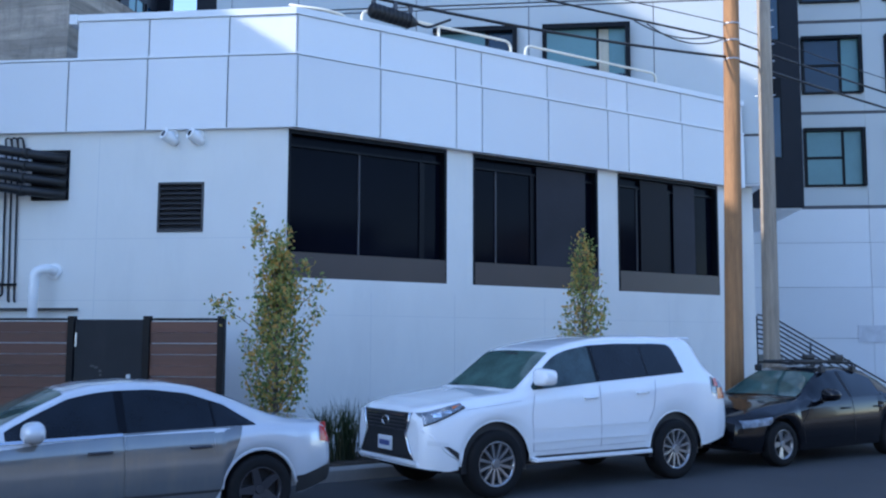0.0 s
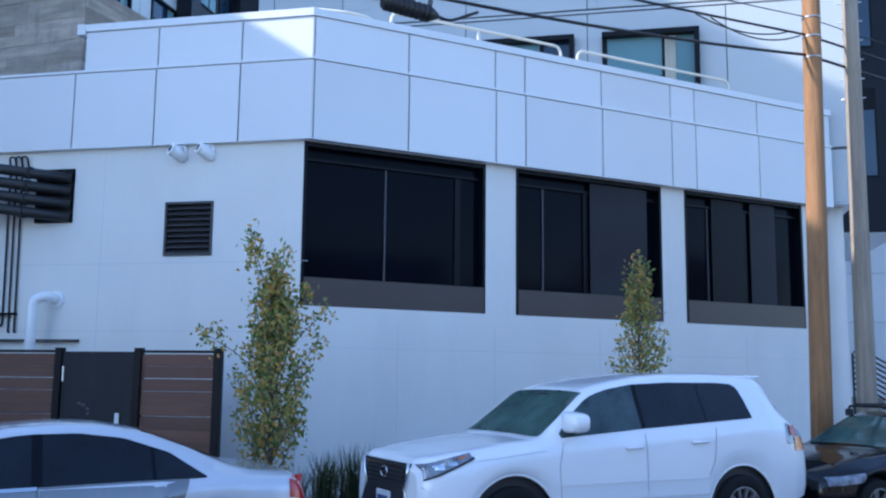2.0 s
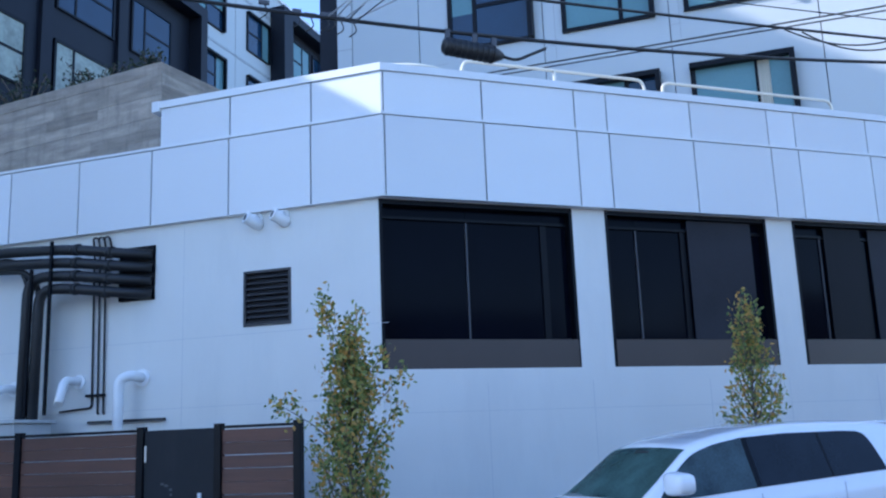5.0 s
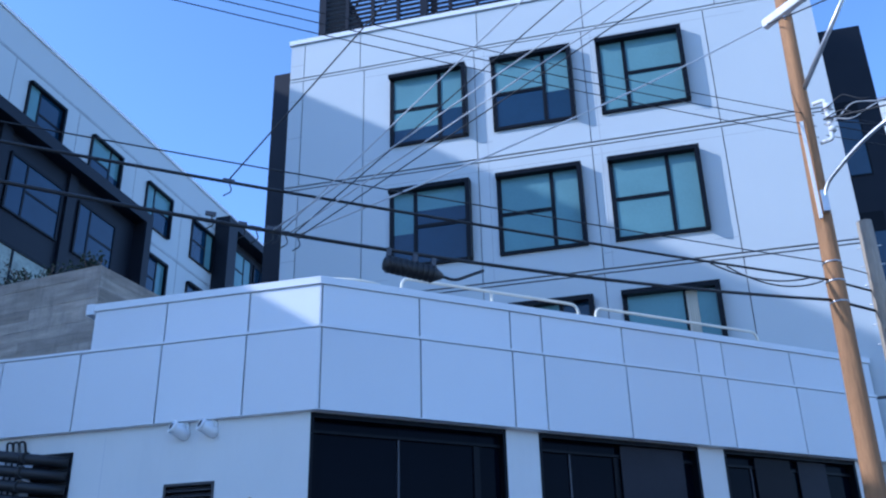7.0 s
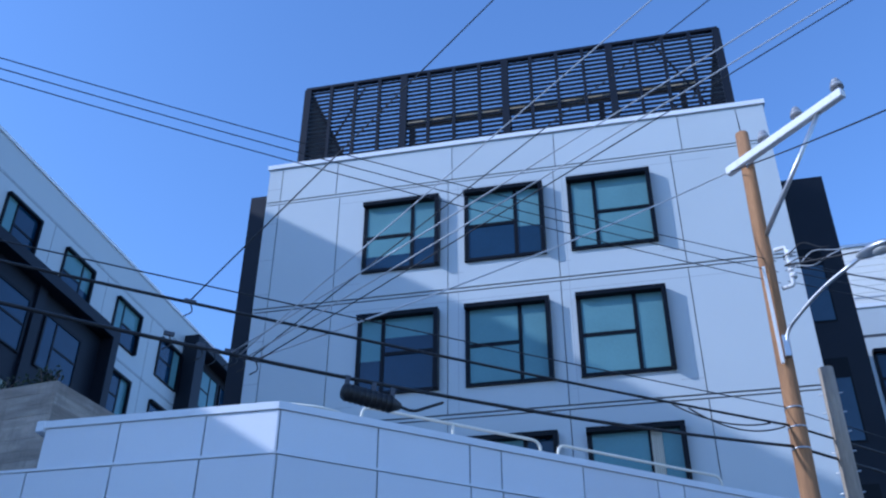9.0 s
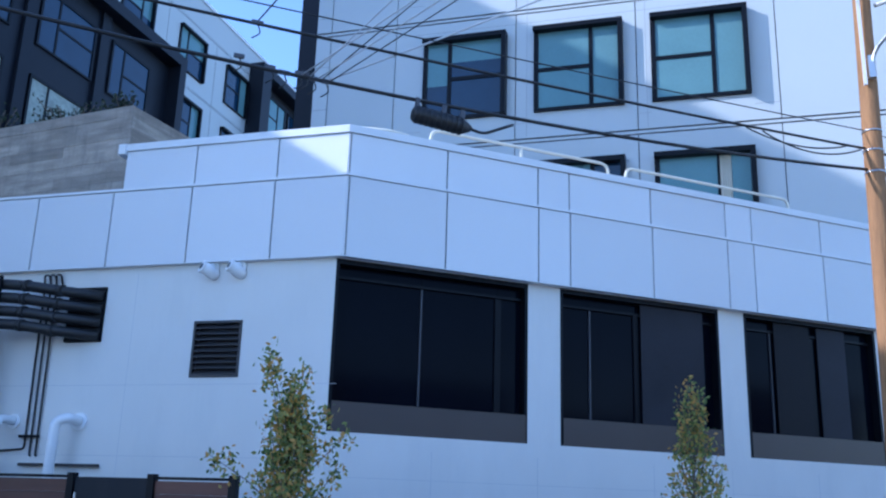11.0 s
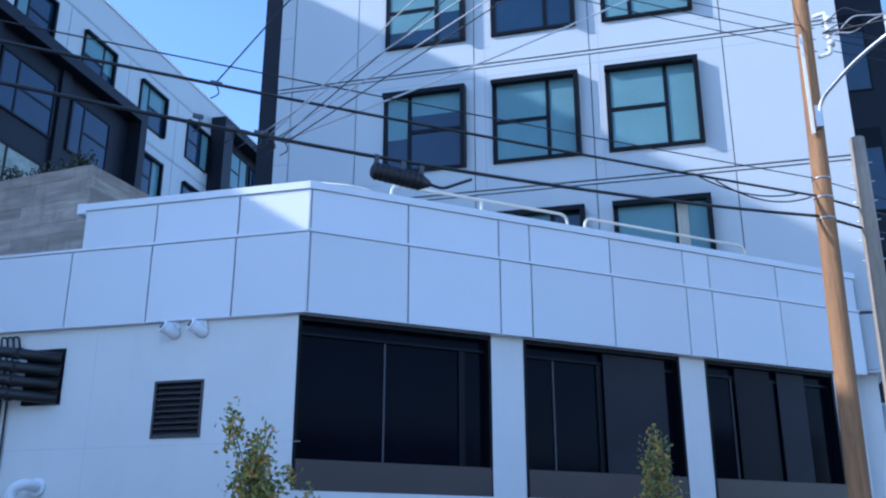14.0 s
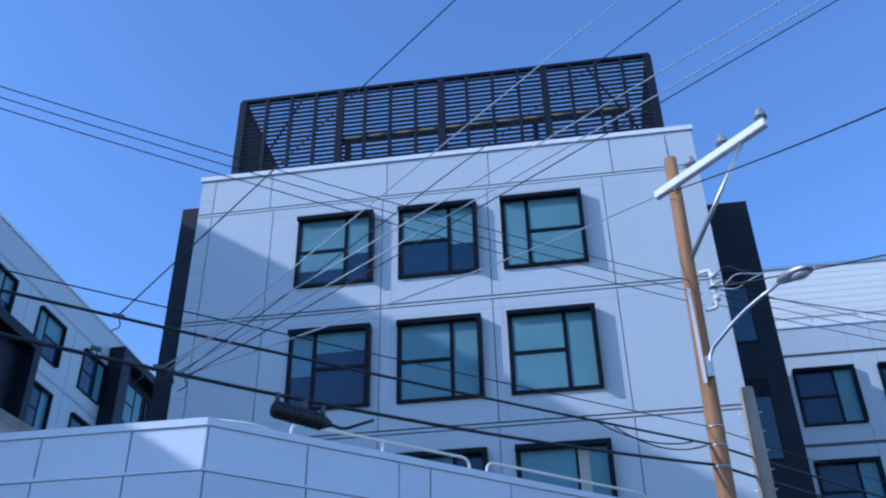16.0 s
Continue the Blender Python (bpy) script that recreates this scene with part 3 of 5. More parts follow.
part("lock_plate", boxes((-1.38, -1.32, -0.05, -0.022, 0.82, 1.16), bevel=0.008), M_WHITEPAINT, gate, "pale lock plate with a lever")
bm = bmesh.new()
for p, q, r in ((-1.93, 1.26, 0.05), (-1.87, 1.24, 0.05), (-1.80, 1.19, 0.04), (-1.79, 1.13, 0.03)):
    box(bm, p, p + r, -0.0245, -0.0205, q, q + 0.03)
tagged(part("scuff", bm, M_GREYBAR, gate, "pale scraped marks"), kind="stuff")

# ---- roof rail ----
def hoop(pts, label):
    r = thing("roof_rail", WALLF, label, "railing", "rails along the roof edge")
    part("rail", tube(bmesh.new(), bend(pts, 0.16, 6), 0.026, 10), M_RAIL, r)
    return r


RZ = 7.58
hoop([(1.50, 0.6, 6.42), (1.50, 0.6, RZ), (4.76, 0.6, RZ), (4.80, 0.6, 6.42)], "cream painted steel roof guard rail")
r = hoop([(5.12, 0.6, 6.42), (5.12, 0.6, RZ), (8.70, 0.6, RZ), (8.72, 0.6, 6.42)], "cream painted steel roof guard rail")
p3 = thing("rail_post", WALLF @ pose(3.1, 0.6, 6.42), "short cream steel rail post", "post")
part("tube", cyl(bmesh.new(), (0, 0, 0), (0, 0, 1.14), 0.026, 0.026, 10), M_RAIL, p3)
hoop([(0.25, 0.9, 7.5), (0.8, 0.62, 7.44), (1.22, 0.6, 7.40), (1.24, 0.6, 6.42)], "cream steel rail end on the roof")
duct = thing("roof_pipe", SIDEF, "grey pipe lying on the roof behind the parapet", "pipe")
part("pipe", tube(bmesh.new(), bend([(-3.0, 1.1, 6.42), (-3.0, 1.1, 7.42), (-0.2, 1.4, 7.42), (-0.2, 1.4, 6.42)], 0.2), 0.07, 12), M_GALV, duct)
part("bracket", boxes((-3.86, -3.72, -0.02, 0.25, FT - 0.10, FT + 0.075), bevel=0.01), M_CAP, near, "white end cap of the coping")

# ---- roof screen on the tall building ----
scr = thing("roof_screen", TOWERF @ pose(0, 0.8, TH - 0.3), "dark steel louvred plant screen on the roof", "screen")
SX = [-6.20, -3.28, -0.36, 2.56, 5.46]
SH = 3.72
for x in SX:
    part("post", boxes((x - 0.10, x + 0.10, -0.03, 0.12, 0, SH)), M_DARKCLAD, scr)
part("top_rail", boxes((SX[0] - 0.06, SX[-1] + 0.06, -0.01, 0.13, SH, SH + 0.09)), M_DARKCLAD, scr)
for a, b in zip(SX, SX[1:]):
    for j in (1, 2, 3):
        x = a + (b - a) * j / 4
        w = 0.045
        part("stile", boxes((x - w, x + w, -0.02, 0.085, 0, SH)), M_DARKCLAD, scr)
me = bpy.data.meshes.new("slat")
bm = boxes((-1.40, 1.40, -0.01, 0.01, -0.037, 0.037))
bm.to_mesh(me)
bm.free()
me.materials.append(M_DARKCLAD)
for a, b in zip(SX, SX[1:]):
    for k in range(24):
        share("slat", me, scr, pose((a + b) / 2, 0.045, 0.08 + k * 0.152, 25))
me2 = bpy.data.meshes.new("slat")
bm = boxes((-0.01, 0.01, -3.0, 3.0, -0.037, 0.037))
bm.to_mesh(me2)
bm.free()
me2.materials.append(M_DARKCLAD)
for x in (SX[0], SX[-1]):
    for k in range(24):
        share("slat", me2, scr, pose(x, 3.15, 0.08 + k * 0.152, 0, 25, 0))
    part("post", boxes((x - 0.06, x + 0.06, 6.1, 6.22, 0, SH)), M_DARKCLAD, scr)
    part("top_rail", boxes((x - 0.06, x + 0.06, 0.13, 6.2, SH, SH + 0.09)), M_DARKCLAD, scr)
    part("brace", tube(bmesh.new(), [(x + 0.1 * (1 if x < 0 else -1), 0.15, 0.3), (x + 1.7 * (1 if x < 0 else -1), 0.2, SH)], 0.03, 6), M_DARKCLAD, scr)
M_TAN = mat("tan_beam_paint", (0.40, 0.34, 0.23), 0.6, spread=0.1)
beam = thing("roof_beam", TOWERF @ pose(0, 1.5, TH - 0.3), "tan painted beam across roof plant", "beam")
part("beam", boxes((-3.5, 4.8, 0, 0.2, 2.45, 2.62)), M_TAN, beam)
for x in (-3.2, -0.4, 2.2, 4.4):
    part("leg", boxes((x - 0.08, x + 0.08, 0.02, 0.18, 0, 2.35)), M_DARKCLAD, beam)
for x, w in ((-4.2, 3.0), (-1.1, 2.9), (1.95, 2.9)):
    ac = thing("roof_plant_unit", TOWERF @ pose(x, 1.9, TH - 0.3), "dark grey rooftop plant unit behind the screen", "air conditioner", "plant units on the roof")
    part("casing", boxes((0, w, 0, 1.4, 0, 2.1), bevel=0.02), M_DARKCLAD, ac)
    part("fan_grille", cyl(bmesh.new(), (w / 2, 0.7, 2.1), (w / 2, 0.7, 2.18), 0.5, 0.48, 20), M_BLACK, ac)

# windows of the right-hand dark bay
M_BAYPANE = mat("blue_grey_pane", (0.03, 0.06, 0.10), 0.05, spread=0.2, scale=0.8, bump=0.0, spec=0.5)
for top in (15.2, 12.0, 8.8):
    bm = boxes((TR + 0.75, 7.45, 3.985, 4.02, top - 2.2, top))
    wv = part("window", bm, M_BLACK, tower)
    part("pane", boxes((TR + 0.8, 7.40, 3.97, 3.984, top - 2.15, top - 0.55)), M_BAYPANE, wv)
# penthouse behind the right-hand wing
pent = thing("penthouse", TOWERF @ pose(0, 15.0, 16.9), "white lap-sided penthouse storey set back on roof", "building")
M_LAP = mat("cream_lap_siding", (0.72, 0.70, 0.64), 0.6, spread=0.04)
part("core", boxes((8.0, 34, 0.03, 8, 0, 4.6)), M_SCORE, pent)
for k in range(16):
    part("board", boxes((8.0, 34, 0.0, 0.028, k * 0.29, k * 0.29 + 0.275)), M_LAP, pent)
part("coping", boxes((7.9, 34.1, -0.06, 0.3, 4.64, 4.76)), M_GALV, pent)
for k in range(4):
    rr = thing("roof_rail", TOWERF @ pose(9.6 + k * 3.4, 12.0, 16.7), "grey steel roof guard rail", "railing", "rails on the wing roof")
    part("rail", tube(bmesh.new(), bend([(0, 0, 0), (0, 0, 1.05), (3.2, 0, 1.05), (3.2, 0, 0)], 0.15), 0.03, 8), M_GALV, rr)
    part("post", cyl(bmesh.new(), (1.6, 0, 0), (1.6, 0, 1.05), 0.025, 0.025, 8), M_GALV, rr)

# ---- left-hand wing on the slope ----
LH = 24.0
part("coping", boxes((-13.5, 26.1, -0.06, 0.3, LH - 0.08, LH + 0.06)), M_CAP, lwing)
for k, a in enumerate((-3.3, 0.9, 5.2, 9.1, 13.2, 17.25)):
    window(lwing, a, a + 2.06, 20.05, 22.02, ("r" if k % 2 else "l", ("bph", "bpb", "ppb")[k % 3]), depth=0.2)
for k, a in enumerate((13.3, 17.25)):
    for top in (18.82, 15.6):
        window(lwing, a, a + 2.06, top - 2.0, top, ("r", "ppb"), depth=0.2)
bm = bmesh.new()
for z in (22.5, 19.35, 16.1):
    box(bm, -13.4, 26, -0.004, 0.03, z, z + 0.025)
    box(bm, -13.4, 26, -0.004, 0.03, z + 0.09, z + 0.105)
for x in (-4.0, 0.3, 4.4, 8.2, 12.3, 16.3):
    box(bm, x, x + 0.02, -0.004, 0.03, 10, 22.5)
tagged(part("joint", bm, M_GREYBAR, lwing), kind="stuff")
bay = part("bay_frame", boxes((-13.2, 12.95, -0.75, 0.0, 19.55, 20.0), (12.5, 12.95, -0.75, 0.0, 9.0, 19.55), (-13.2, 12.5, -0.16, 0.0, 9.0, 19.55)), M_DARKCLAD, lwing, "charcoal clad projecting bay frame")
for x in (-4.2, 0.1, 4.35, 8.15):
    part("pier", boxes((x - 0.25, x + 0.25, -0.3, -0.164, 9.0, 19.55)), M_DARKCLAD, bay)
# the lower row's panes carry the painted pale reflection
for top, st in ((18.8, ("l", "ppp")), (15.5, ("l", "ccc"))):
    for a in (-3.7, 0.6, 4.8, 8.7):
        window(lwing, a, a + (2.95 if a < 8 else 2.5), top - 2.2, top, st, y=-0.164, depth=0.08)
part("bay_frame", boxes((19.5, 20.4, -0.8, 0.0, 9.0, 23.2), (20.4, 25.6, -0.8, 0.0, 22.75, 23.2), (20.4, 25.6, -0.1, 0.0, 9.0, 22.75), (25.2, 25.6, -0.8, -0.1, 9.0, 22.75)), M_DARKCLAD, lwing, "charcoal clad projecting bay")
for top in (22.3, 19.1):
    window(lwing, 20.9, 23.4, top - 2.1, top, ("r", "bbb"), y=-0.1, depth=0.08)
    window(lwing, 23.7, 24.9, top - 2.1, top, ("r", "ppp"), y=-0.1, depth=0.08)

# ---- stair, sign and box by the right-hand wing ----
stair = thing("stair_rail", pose(7.2, 26.0, 0.145), "grey metal stair railing with sloping horizontal bars", "railing")
part("post", boxes((-0.05, 0.0, -0.02, 0.02, 0, 2.35)), M_LOUV, stair)
for k in range(8):
    z = 2.28 - k * 0.13
    part("bar", tube(bmesh.new(), [(0.0, 0, z + 0.1), (0.45, 0, z), (3.4, 0, z - 1.75)], 0.024, 6), M_LOUV, stair)
for x in (0.45, 1.4, 2.4):
    part("post", boxes((x - 0.02, x + 0.02, -0.02, 0.02, 0, 2.2 - (x - 0.45) * 0.6)), M_LOUV, stair)
steps = thing("stair_block", pose(7.2, 26.2, 0.145), "pale concrete stair flight beside the wall", "stairs")
for k in range(7):
    part("step", boxes((0.3 + k * 0.42, 0.72 + k * 0.42, 0, 2.0, 0, 1.26 - k * 0.18)), M_WALK, steps)
sign = thing("wall_notice", TOWERF @ pose(12.0, 11.26, 2.05), "faded grey notice patch on the white wall", "sign")
M_FADE = mat("faded_grey_print", (0.60, 0.605, 0.63), 0.7, spread=0.2, scale=4)
part("sheet", boxes((-0.55, 0.55, 0, 0.02, -0.28, 0.28)), M_FADE, sign)
wb = thing("wall_box", TOWERF @ pose(13.2, 11.2, 2.45), "small black wall-mounted box", "box")
part("case", boxes((-0.09, 0.09, -0.02, 0.09, -0.1, 0.1), bevel=0.01), M_BLACK, wb)

# ---- planter wall planting ----
bm = bmesh.new()
rnd = random.Random(5)


def leaf(bm, p, size, rnd):
    d = Vector((rnd.gauss(0, 1), rnd.gauss(0, 1), rnd.gauss(0, 0.7))).normalized()
    u = d.orthogonal().normalized()
    w = d.cross(u)
    u, w = u * size * 0.5, w * size * 0.28
    a = rnd.random() * 6.28
    u, w = u * math.cos(a) + w * math.sin(a) * 1.8, w * math.cos(a) - u * math.sin(a) * 0.55
    q = [bm.verts.new(p + v) for v in (-u, w * 0.9 + d * size * 0.06, u, -w * 0.9 + d * size * 0.06)]
    bm.faces.new(q)


def leaf_mat(name, stops):
    """Leaf colours that differ from leaf to leaf, a little light passing through."""
    m = bpy.data.materials.new(name)
    m.use_nodes = True
    n, l = m.node_tree.nodes, m.node_tree.links
    b = n["Principled BSDF"]
    g = n.new("ShaderNodeNewGeometry")
    r = n.new("ShaderNodeValToRGB")
    for k, (p, c) in enumerate(stops):
        e = r.color_ramp.elements[k] if k < 2 else r.color_ramp.elements.new(p)
        e.position, e.color = p, rgb(c)
    l.new(g.outputs["Random Per Island"], r.inputs[0])
    l.new(r.outputs[0], b.inputs["Base Color"])
    b.inputs["Roughness"].default_value = 0.55
    t = n.new("ShaderNodeBsdfTranslucent")
    l.new(r.outputs[0], t.inputs["Color"])
    mx = n.new("ShaderNodeMixShader")
    mx.inputs[0].default_value = 0.4
    l.new(b.outputs[0], mx.inputs[1])
    l.new(t.outputs[0], mx.inputs[2])
    l.new(mx.outputs[0], n["Material Output"].inputs["Surface"])
    return m


M_LEAF = leaf_mat("tree_leaf", [(0.0, (0.10, 0.15, 0.045)), (1.0, (0.66, 0.36, 0.08)), (0.22, (0.18, 0.24, 0.065)), (0.40, (0.29, 0.32, 0.09)), (0.62, (0.46, 0.42, 0.11)), (0.82, (0.60, 0.33, 0.08))])
M_SHRUB = leaf_mat("shrub_leaf", [(0.0, (0.02, 0.035, 0.018)), (1.0, (0.06, 0.075, 0.035)), (0.5, (0.035, 0.05, 0.025))])
M_BARK = mat("young_bark", (0.16, 0.12, 0.09), 0.9, spread=0.25, scale=20, fine=80, bump=0.3)
for k, (x, w, h) in enumerate(((-2.1, 1.0, 0.75), (-0.75, 0.55, 0.5), (-4.0, 1.2, 0.9), (-6.0, 1.1, 0.8))):
    y = 0.6 if k < 4 else 2.4
    sh = thing("planter_shrub", planter.matrix_basis @ pose(x, y, 8.3), "dark wispy shrub growing in the planter", "shrub", "shrubs in the planter")
    bm = bmesh.new()
    st = bmesh.new()
    for j in range(16):
        a, rr = rnd.uniform(0, 6.28), rnd.uniform(0.2, 1) * w
        tip = Vector((rr * math.cos(a), 0.5 * rr * math.sin(a), h * rnd.uniform(0.5, 1.1)))
        tube(st, [(0.25 * tip.x, 0.25 * tip.y, 0), tip * 0.6, tip], 0.008, 4)
        for i in range(26):
            leaf(bm, tip * rnd.uniform(0.25, 1.02) + Vector((rnd.gauss(0, 0.05), rnd.gauss(0, 0.05), rnd.gauss(0, 0.05))), 0.09, rnd)
    part("stem", st, M_BARK, sh)
    part("foliage", bm, M_SHRUB, sh)


# ---- street trees ----
def street_tree(m, h, radius, low, count, seed, label, arm=None):
    """An upright young tree: tapered trunk, steep limbs, and leaves on twigs in an uneven column."""
    rnd = random.Random(seed)
    t = thing("street_tree", m, label, "tree", "young street trees")
    wood = bmesh.new()
    tube(wood, [(0, 0, 0), (0.01, 0.0, h * 0.3), (-0.02, 0.01, h * 0.6), (0.0, 0.0, h * 0.92)], [0.038, 0.03, 0.018, 0.005], 8)
    twigs = []
    for k in range(54):
        z = low + (h - low) * (k / 54) ** 0.9 * 0.86
        a = k * 2.4 + rnd.uniform(-0.4, 0.4)
        f = (z - low) / (h - low)
        reach = radius * (0.55 + 0.75 * min(1, f * 2.6)) * (1 - f) ** 1.25 * rnd.uniform(0.65, 1.15)
        rise = rnd.uniform(0.3, 0.62) * (1.15 - 0.4 * f)
        base = Vector((0, 0, z * 0.94))
        tip = Vector((reach * math.cos(a), reach * math.sin(a), z + rise))
        tip.z = min(tip.z, h)
        mid = base.lerp(tip, 0.5) + Vector((0.12 * reach * math.cos(a), 0.12 * reach * math.sin(a), -0.04))
        tube(wood, [base, mid, tip], [0.011, 0.007, 0.003], 5)
        twigs.append((base, mid, tip))
    for dx, z0, dz in arm or ():
        base, tip = Vector((0, 0, z0)), Vector((dx, 0.05, z0 + dz))
        mid = base.lerp(tip, 0.5) + Vector((0, 0, 0.05))
        tube(wood, [base, mid, tip], [0.01, 0.006, 0.003], 5)
        twigs.extend([(mid, mid.lerp(tip, 0.5), tip)])
    crown = bmesh.new()
    per = count // len(twigs)
    for base, mid, tip in twigs:
        for j in range(per):
            s = rnd.random() ** 0.7
            p = base.lerp(mid, s * 2) if s < 0.5 else mid.lerp(tip, s * 2 - 1)
            if s < 0.18:
                continue
            sp = 0.055 + 0.05 * (1 - s)
            leaf(crown, p + Vector((rnd.gauss(0, sp), rnd.gauss(0, sp), rnd.gauss(0, sp))), rnd.uniform(0.055, 0.09), rnd)
    for j in range(26):
        s = j / 26
        leaf(crown, Vector((rnd.gauss(0, 0.03), rnd.gauss(0, 0.03), h * (0.86 + 0.15 * s))), 0.07, rnd)
    part("trunk", wood, M_BARK, t)
    part("crown", crown, M_LEAF, t, "green leaves turning yellow and orange")
    return t


street_tree(on_street(-1.60, 2.85, 0.145, -20), 3.02, 0.60, 0.45, 5400, 11, "slender young street tree with green and yellowing leaves", arm=((-0.85, 1.55, 0.62), (0.62, 1.7, 0.75), (-0.32, 1.75, 1.62), (-0.30, 2.3, 0.95), (0.10, 2.3, 0.85), (0.40, 2.0, 0.7), (0.55, 1.2, 0.9)))
street_tree(on_street(3.80, 2.85, 0.145, 30), 3.45, 0.52, 0.5, 2700, 23, "small street tree with orange-tinged leaves behind the cars")
bm = boxes((-3.2, 5.2, 2.45, 3.5, 0.10, 0.175), bevel=0.02)
bed = tagged(part("planting_bed", bm, M_SOIL), "dark mulch planting bed in the pavement", "bed", kind="structure")
bed.matrix_basis = STREETF
M_GRASS = leaf_mat("grass_blade", [(0.0, (0.03, 0.05, 0.022)), (1.0, (0.16, 0.15, 0.07)), (0.6, (0.06, 0.085, 0.035))])
for k, (s, off, h) in enumerate(((-0.95, 2.75, 0.8), (-0.55, 2.85, 0.85), (-0.12, 2.75, 0.82), (0.4, 2.9, 0.75), (-1.3, 2.95, 0.6))):
    g = thing("grass_clump", on_street(s, off, 0.16), "tall dark green ornamental grass clump", "grass", "grass clumps in the bed")
    bm = bmesh.new()
    for j in range(170):
        a, lean = rnd.uniform(0, 6.28), rnd.uniform(0.05, 0.42)
        hh = h * rnd.uniform(0.6, 1.05)
        b0 = Vector((rnd.gauss(0, 0.08), rnd.gauss(0, 0.08), 0))
        d = Vector((math.cos(a), math.sin(a), 0))
        w = Vector((-d.y, d.x, 0)) * 0.006
        p1, p2 = b0 + d * lean * 0.35 + Vector((0, 0, hh * 0.65)), b0 + d * lean + Vector((0, 0, hh))
        q = [bm.verts.new(v) for v in (b0 - w, b0 + w, p1 + w, p1 - w, p2)]
        bm.faces.new(q[:4])
        bm.faces.new((q[3], q[2], q[4]))
    part("foliage", bm, M_GRASS, g)
# ---- poles, lamp and cables ----
def sp(s, off, z):
    return STREETF @ Vector((s, off, z))


pole = thing("utility_pole", pose(4.30, 16.80, 0.145), "tall brown wooden utility pole at the kerb", "utility pole")
top = Vector((0.26, 0.17, 13.08))
part("shaft", tube(bmesh.new(), [top * (k / 8) for k in range(9)], [0.168 - 0.006 * k for k in range(9)], 18), M_POLE, pole)


def at_pole(z):
    return top * ((z - 0.145) / 13.08)


ARM_N = Vector((0.65, -0.76, 0)).normalized()
a0 = at_pole(12.5) - ARM_N * 0.36 + Vector((-0.1, -0.08, 0))
bm = boxes((0, 2.62, -0.07, 0.07, -0.085, 0.085), bevel=0.014)
arm = part("crossarm", bm, M_WHITEPAINT, pole, "pale weathered wooden crossarm")
arm.matrix_basis = Matrix.Translation(a0) @ pose(0, 0, 0, 0, 0, math.degrees(math.atan2(ARM_N.y, ARM_N.x)))
part("brace", tube(bmesh.new(), [at_pole(10.85) + ARM_N * 0.1, a0 + ARM_N * 2.1 + Vector((0, 0, -0.06))], 0.042, 6), M_GALV, pole, "galvanised steel brace")
INS = []
for d in (0.92, 1.68, 2.54):
    p = a0 + ARM_N * d + Vector((0, 0, 0.07))
    bm = bmesh.new()
    cyl(bm, p, p + Vector((0, 0, 0.08)), 0.04, 0.04, 10)
    cyl(bm, p + Vector((0, 0, 0.08)), p + Vector((0, 0, 0.16)), 0.115, 0.10, 16)
    cyl(bm, p + Vector((0, 0, 0.16)), p + Vector((0, 0, 0.27)), 0.10, 0.055, 16)
    part("insulator", bm, M_CERAMIC, pole, "grey ceramic insulator")
    INS.append(pole.matrix_basis @ (p + Vector((0, 0, 0.2))))
part("rod", cyl(bmesh.new(), at_pole(13.0), at_pole(13.0) + Vector((-0.02, 0, 0.85)), 0.014, 0.008, 6), M_BLACK, pole)
q = at_pole(12.35)
part("bolt", cyl(bmesh.new(), q + Vector((-0.05, -0.2, 0)), q + Vector((0.02, 0.2, 0)), 0.02, 0.02, 8), M_GALV, pole)
# secondary rack
rk = bmesh.new()
R0 = at_pole(10.15) + Vector((0.16, -0.08, 0))
tube(rk, bend([R0 + Vector((0, 0, 0.38)), R0 + ARM_N * 0.12 + Vector((0.1, 0, 0.38)), R0 + ARM_N * 0.12 + Vector((0.1, 0, -0.38)), R0 + Vector((0, 0, -0.38))], 0.05), 0.036, 8)
part("rack", rk, M_WHITEPAINT, pole, "white painted wire rack")
for k in range(3):
    p = R0 + ARM_N * 0.13 + Vector((0.12, 0, 0.24 - 0.22 * k))
    part("spool", cyl(bmesh.new(), p - Vector((0, 0, 0.045)), p + Vector((0, 0, 0.045)), 0.06, 0.06, 12), M_WHITEPAINT, pole)
part("guard", boxes((0.0, 0.05, -0.2, -0.16, 8.2, 10.0)), M_WHITEPAINT, pole).matrix_basis = Matrix.Translation(at_pole(8.2) * 1.0 - Vector((0.09, 0.0, at_pole(8.2).z)))
for z in (7.62, 7.3, 6.95):
    p = at_pole(z)
    part("clamp", cyl(bmesh.new(), p - Vector((0, 0, 0.012)), p + Vector((0, 0, 0.012)), 0.152, 0.152, 16), M_GALV, pole)
lamp = thing("street_lamp", pole.matrix_basis.copy(), "grey cobra-head street lamp on a curved arm", "street lamp")
O = Vector((4.30, 16.80, 0.145))
L0 = Vector((4.50, 16.72, 8.80)) - O
tipv = Vector((5.60, 15.47, 9.47)) - O
part("arm", tube(bmesh.new(), bend([L0 - Vector((0, 0, 0.25)), L0 + Vector((0.05, -0.05, 0.1)), L0.lerp(tipv, 0.5) + Vector((0, 0, 0.16)), tipv], 0.5, 8), 0.032, 10), M_GALV, lamp)
part("bracket", boxes((-0.05, 0.05, -0.05, 0.05, -0.35, 0.02)), M_GALV, lamp).matrix_basis = Matrix.Translation(L0)
bm = bmesh.new()
bmesh.ops.create_uvsphere(bm, u_segments=18, v_segments=10, radius=1.0)
for v in bm.verts:
    v.co = Vector((v.co.x * 0.36, v.co.y * (0.155 + 0.035 * v.co.x), v.co.z * (0.11 if v.co.z > 0 else 0.07)))
for f in bm.faces:
    f.smooth = True
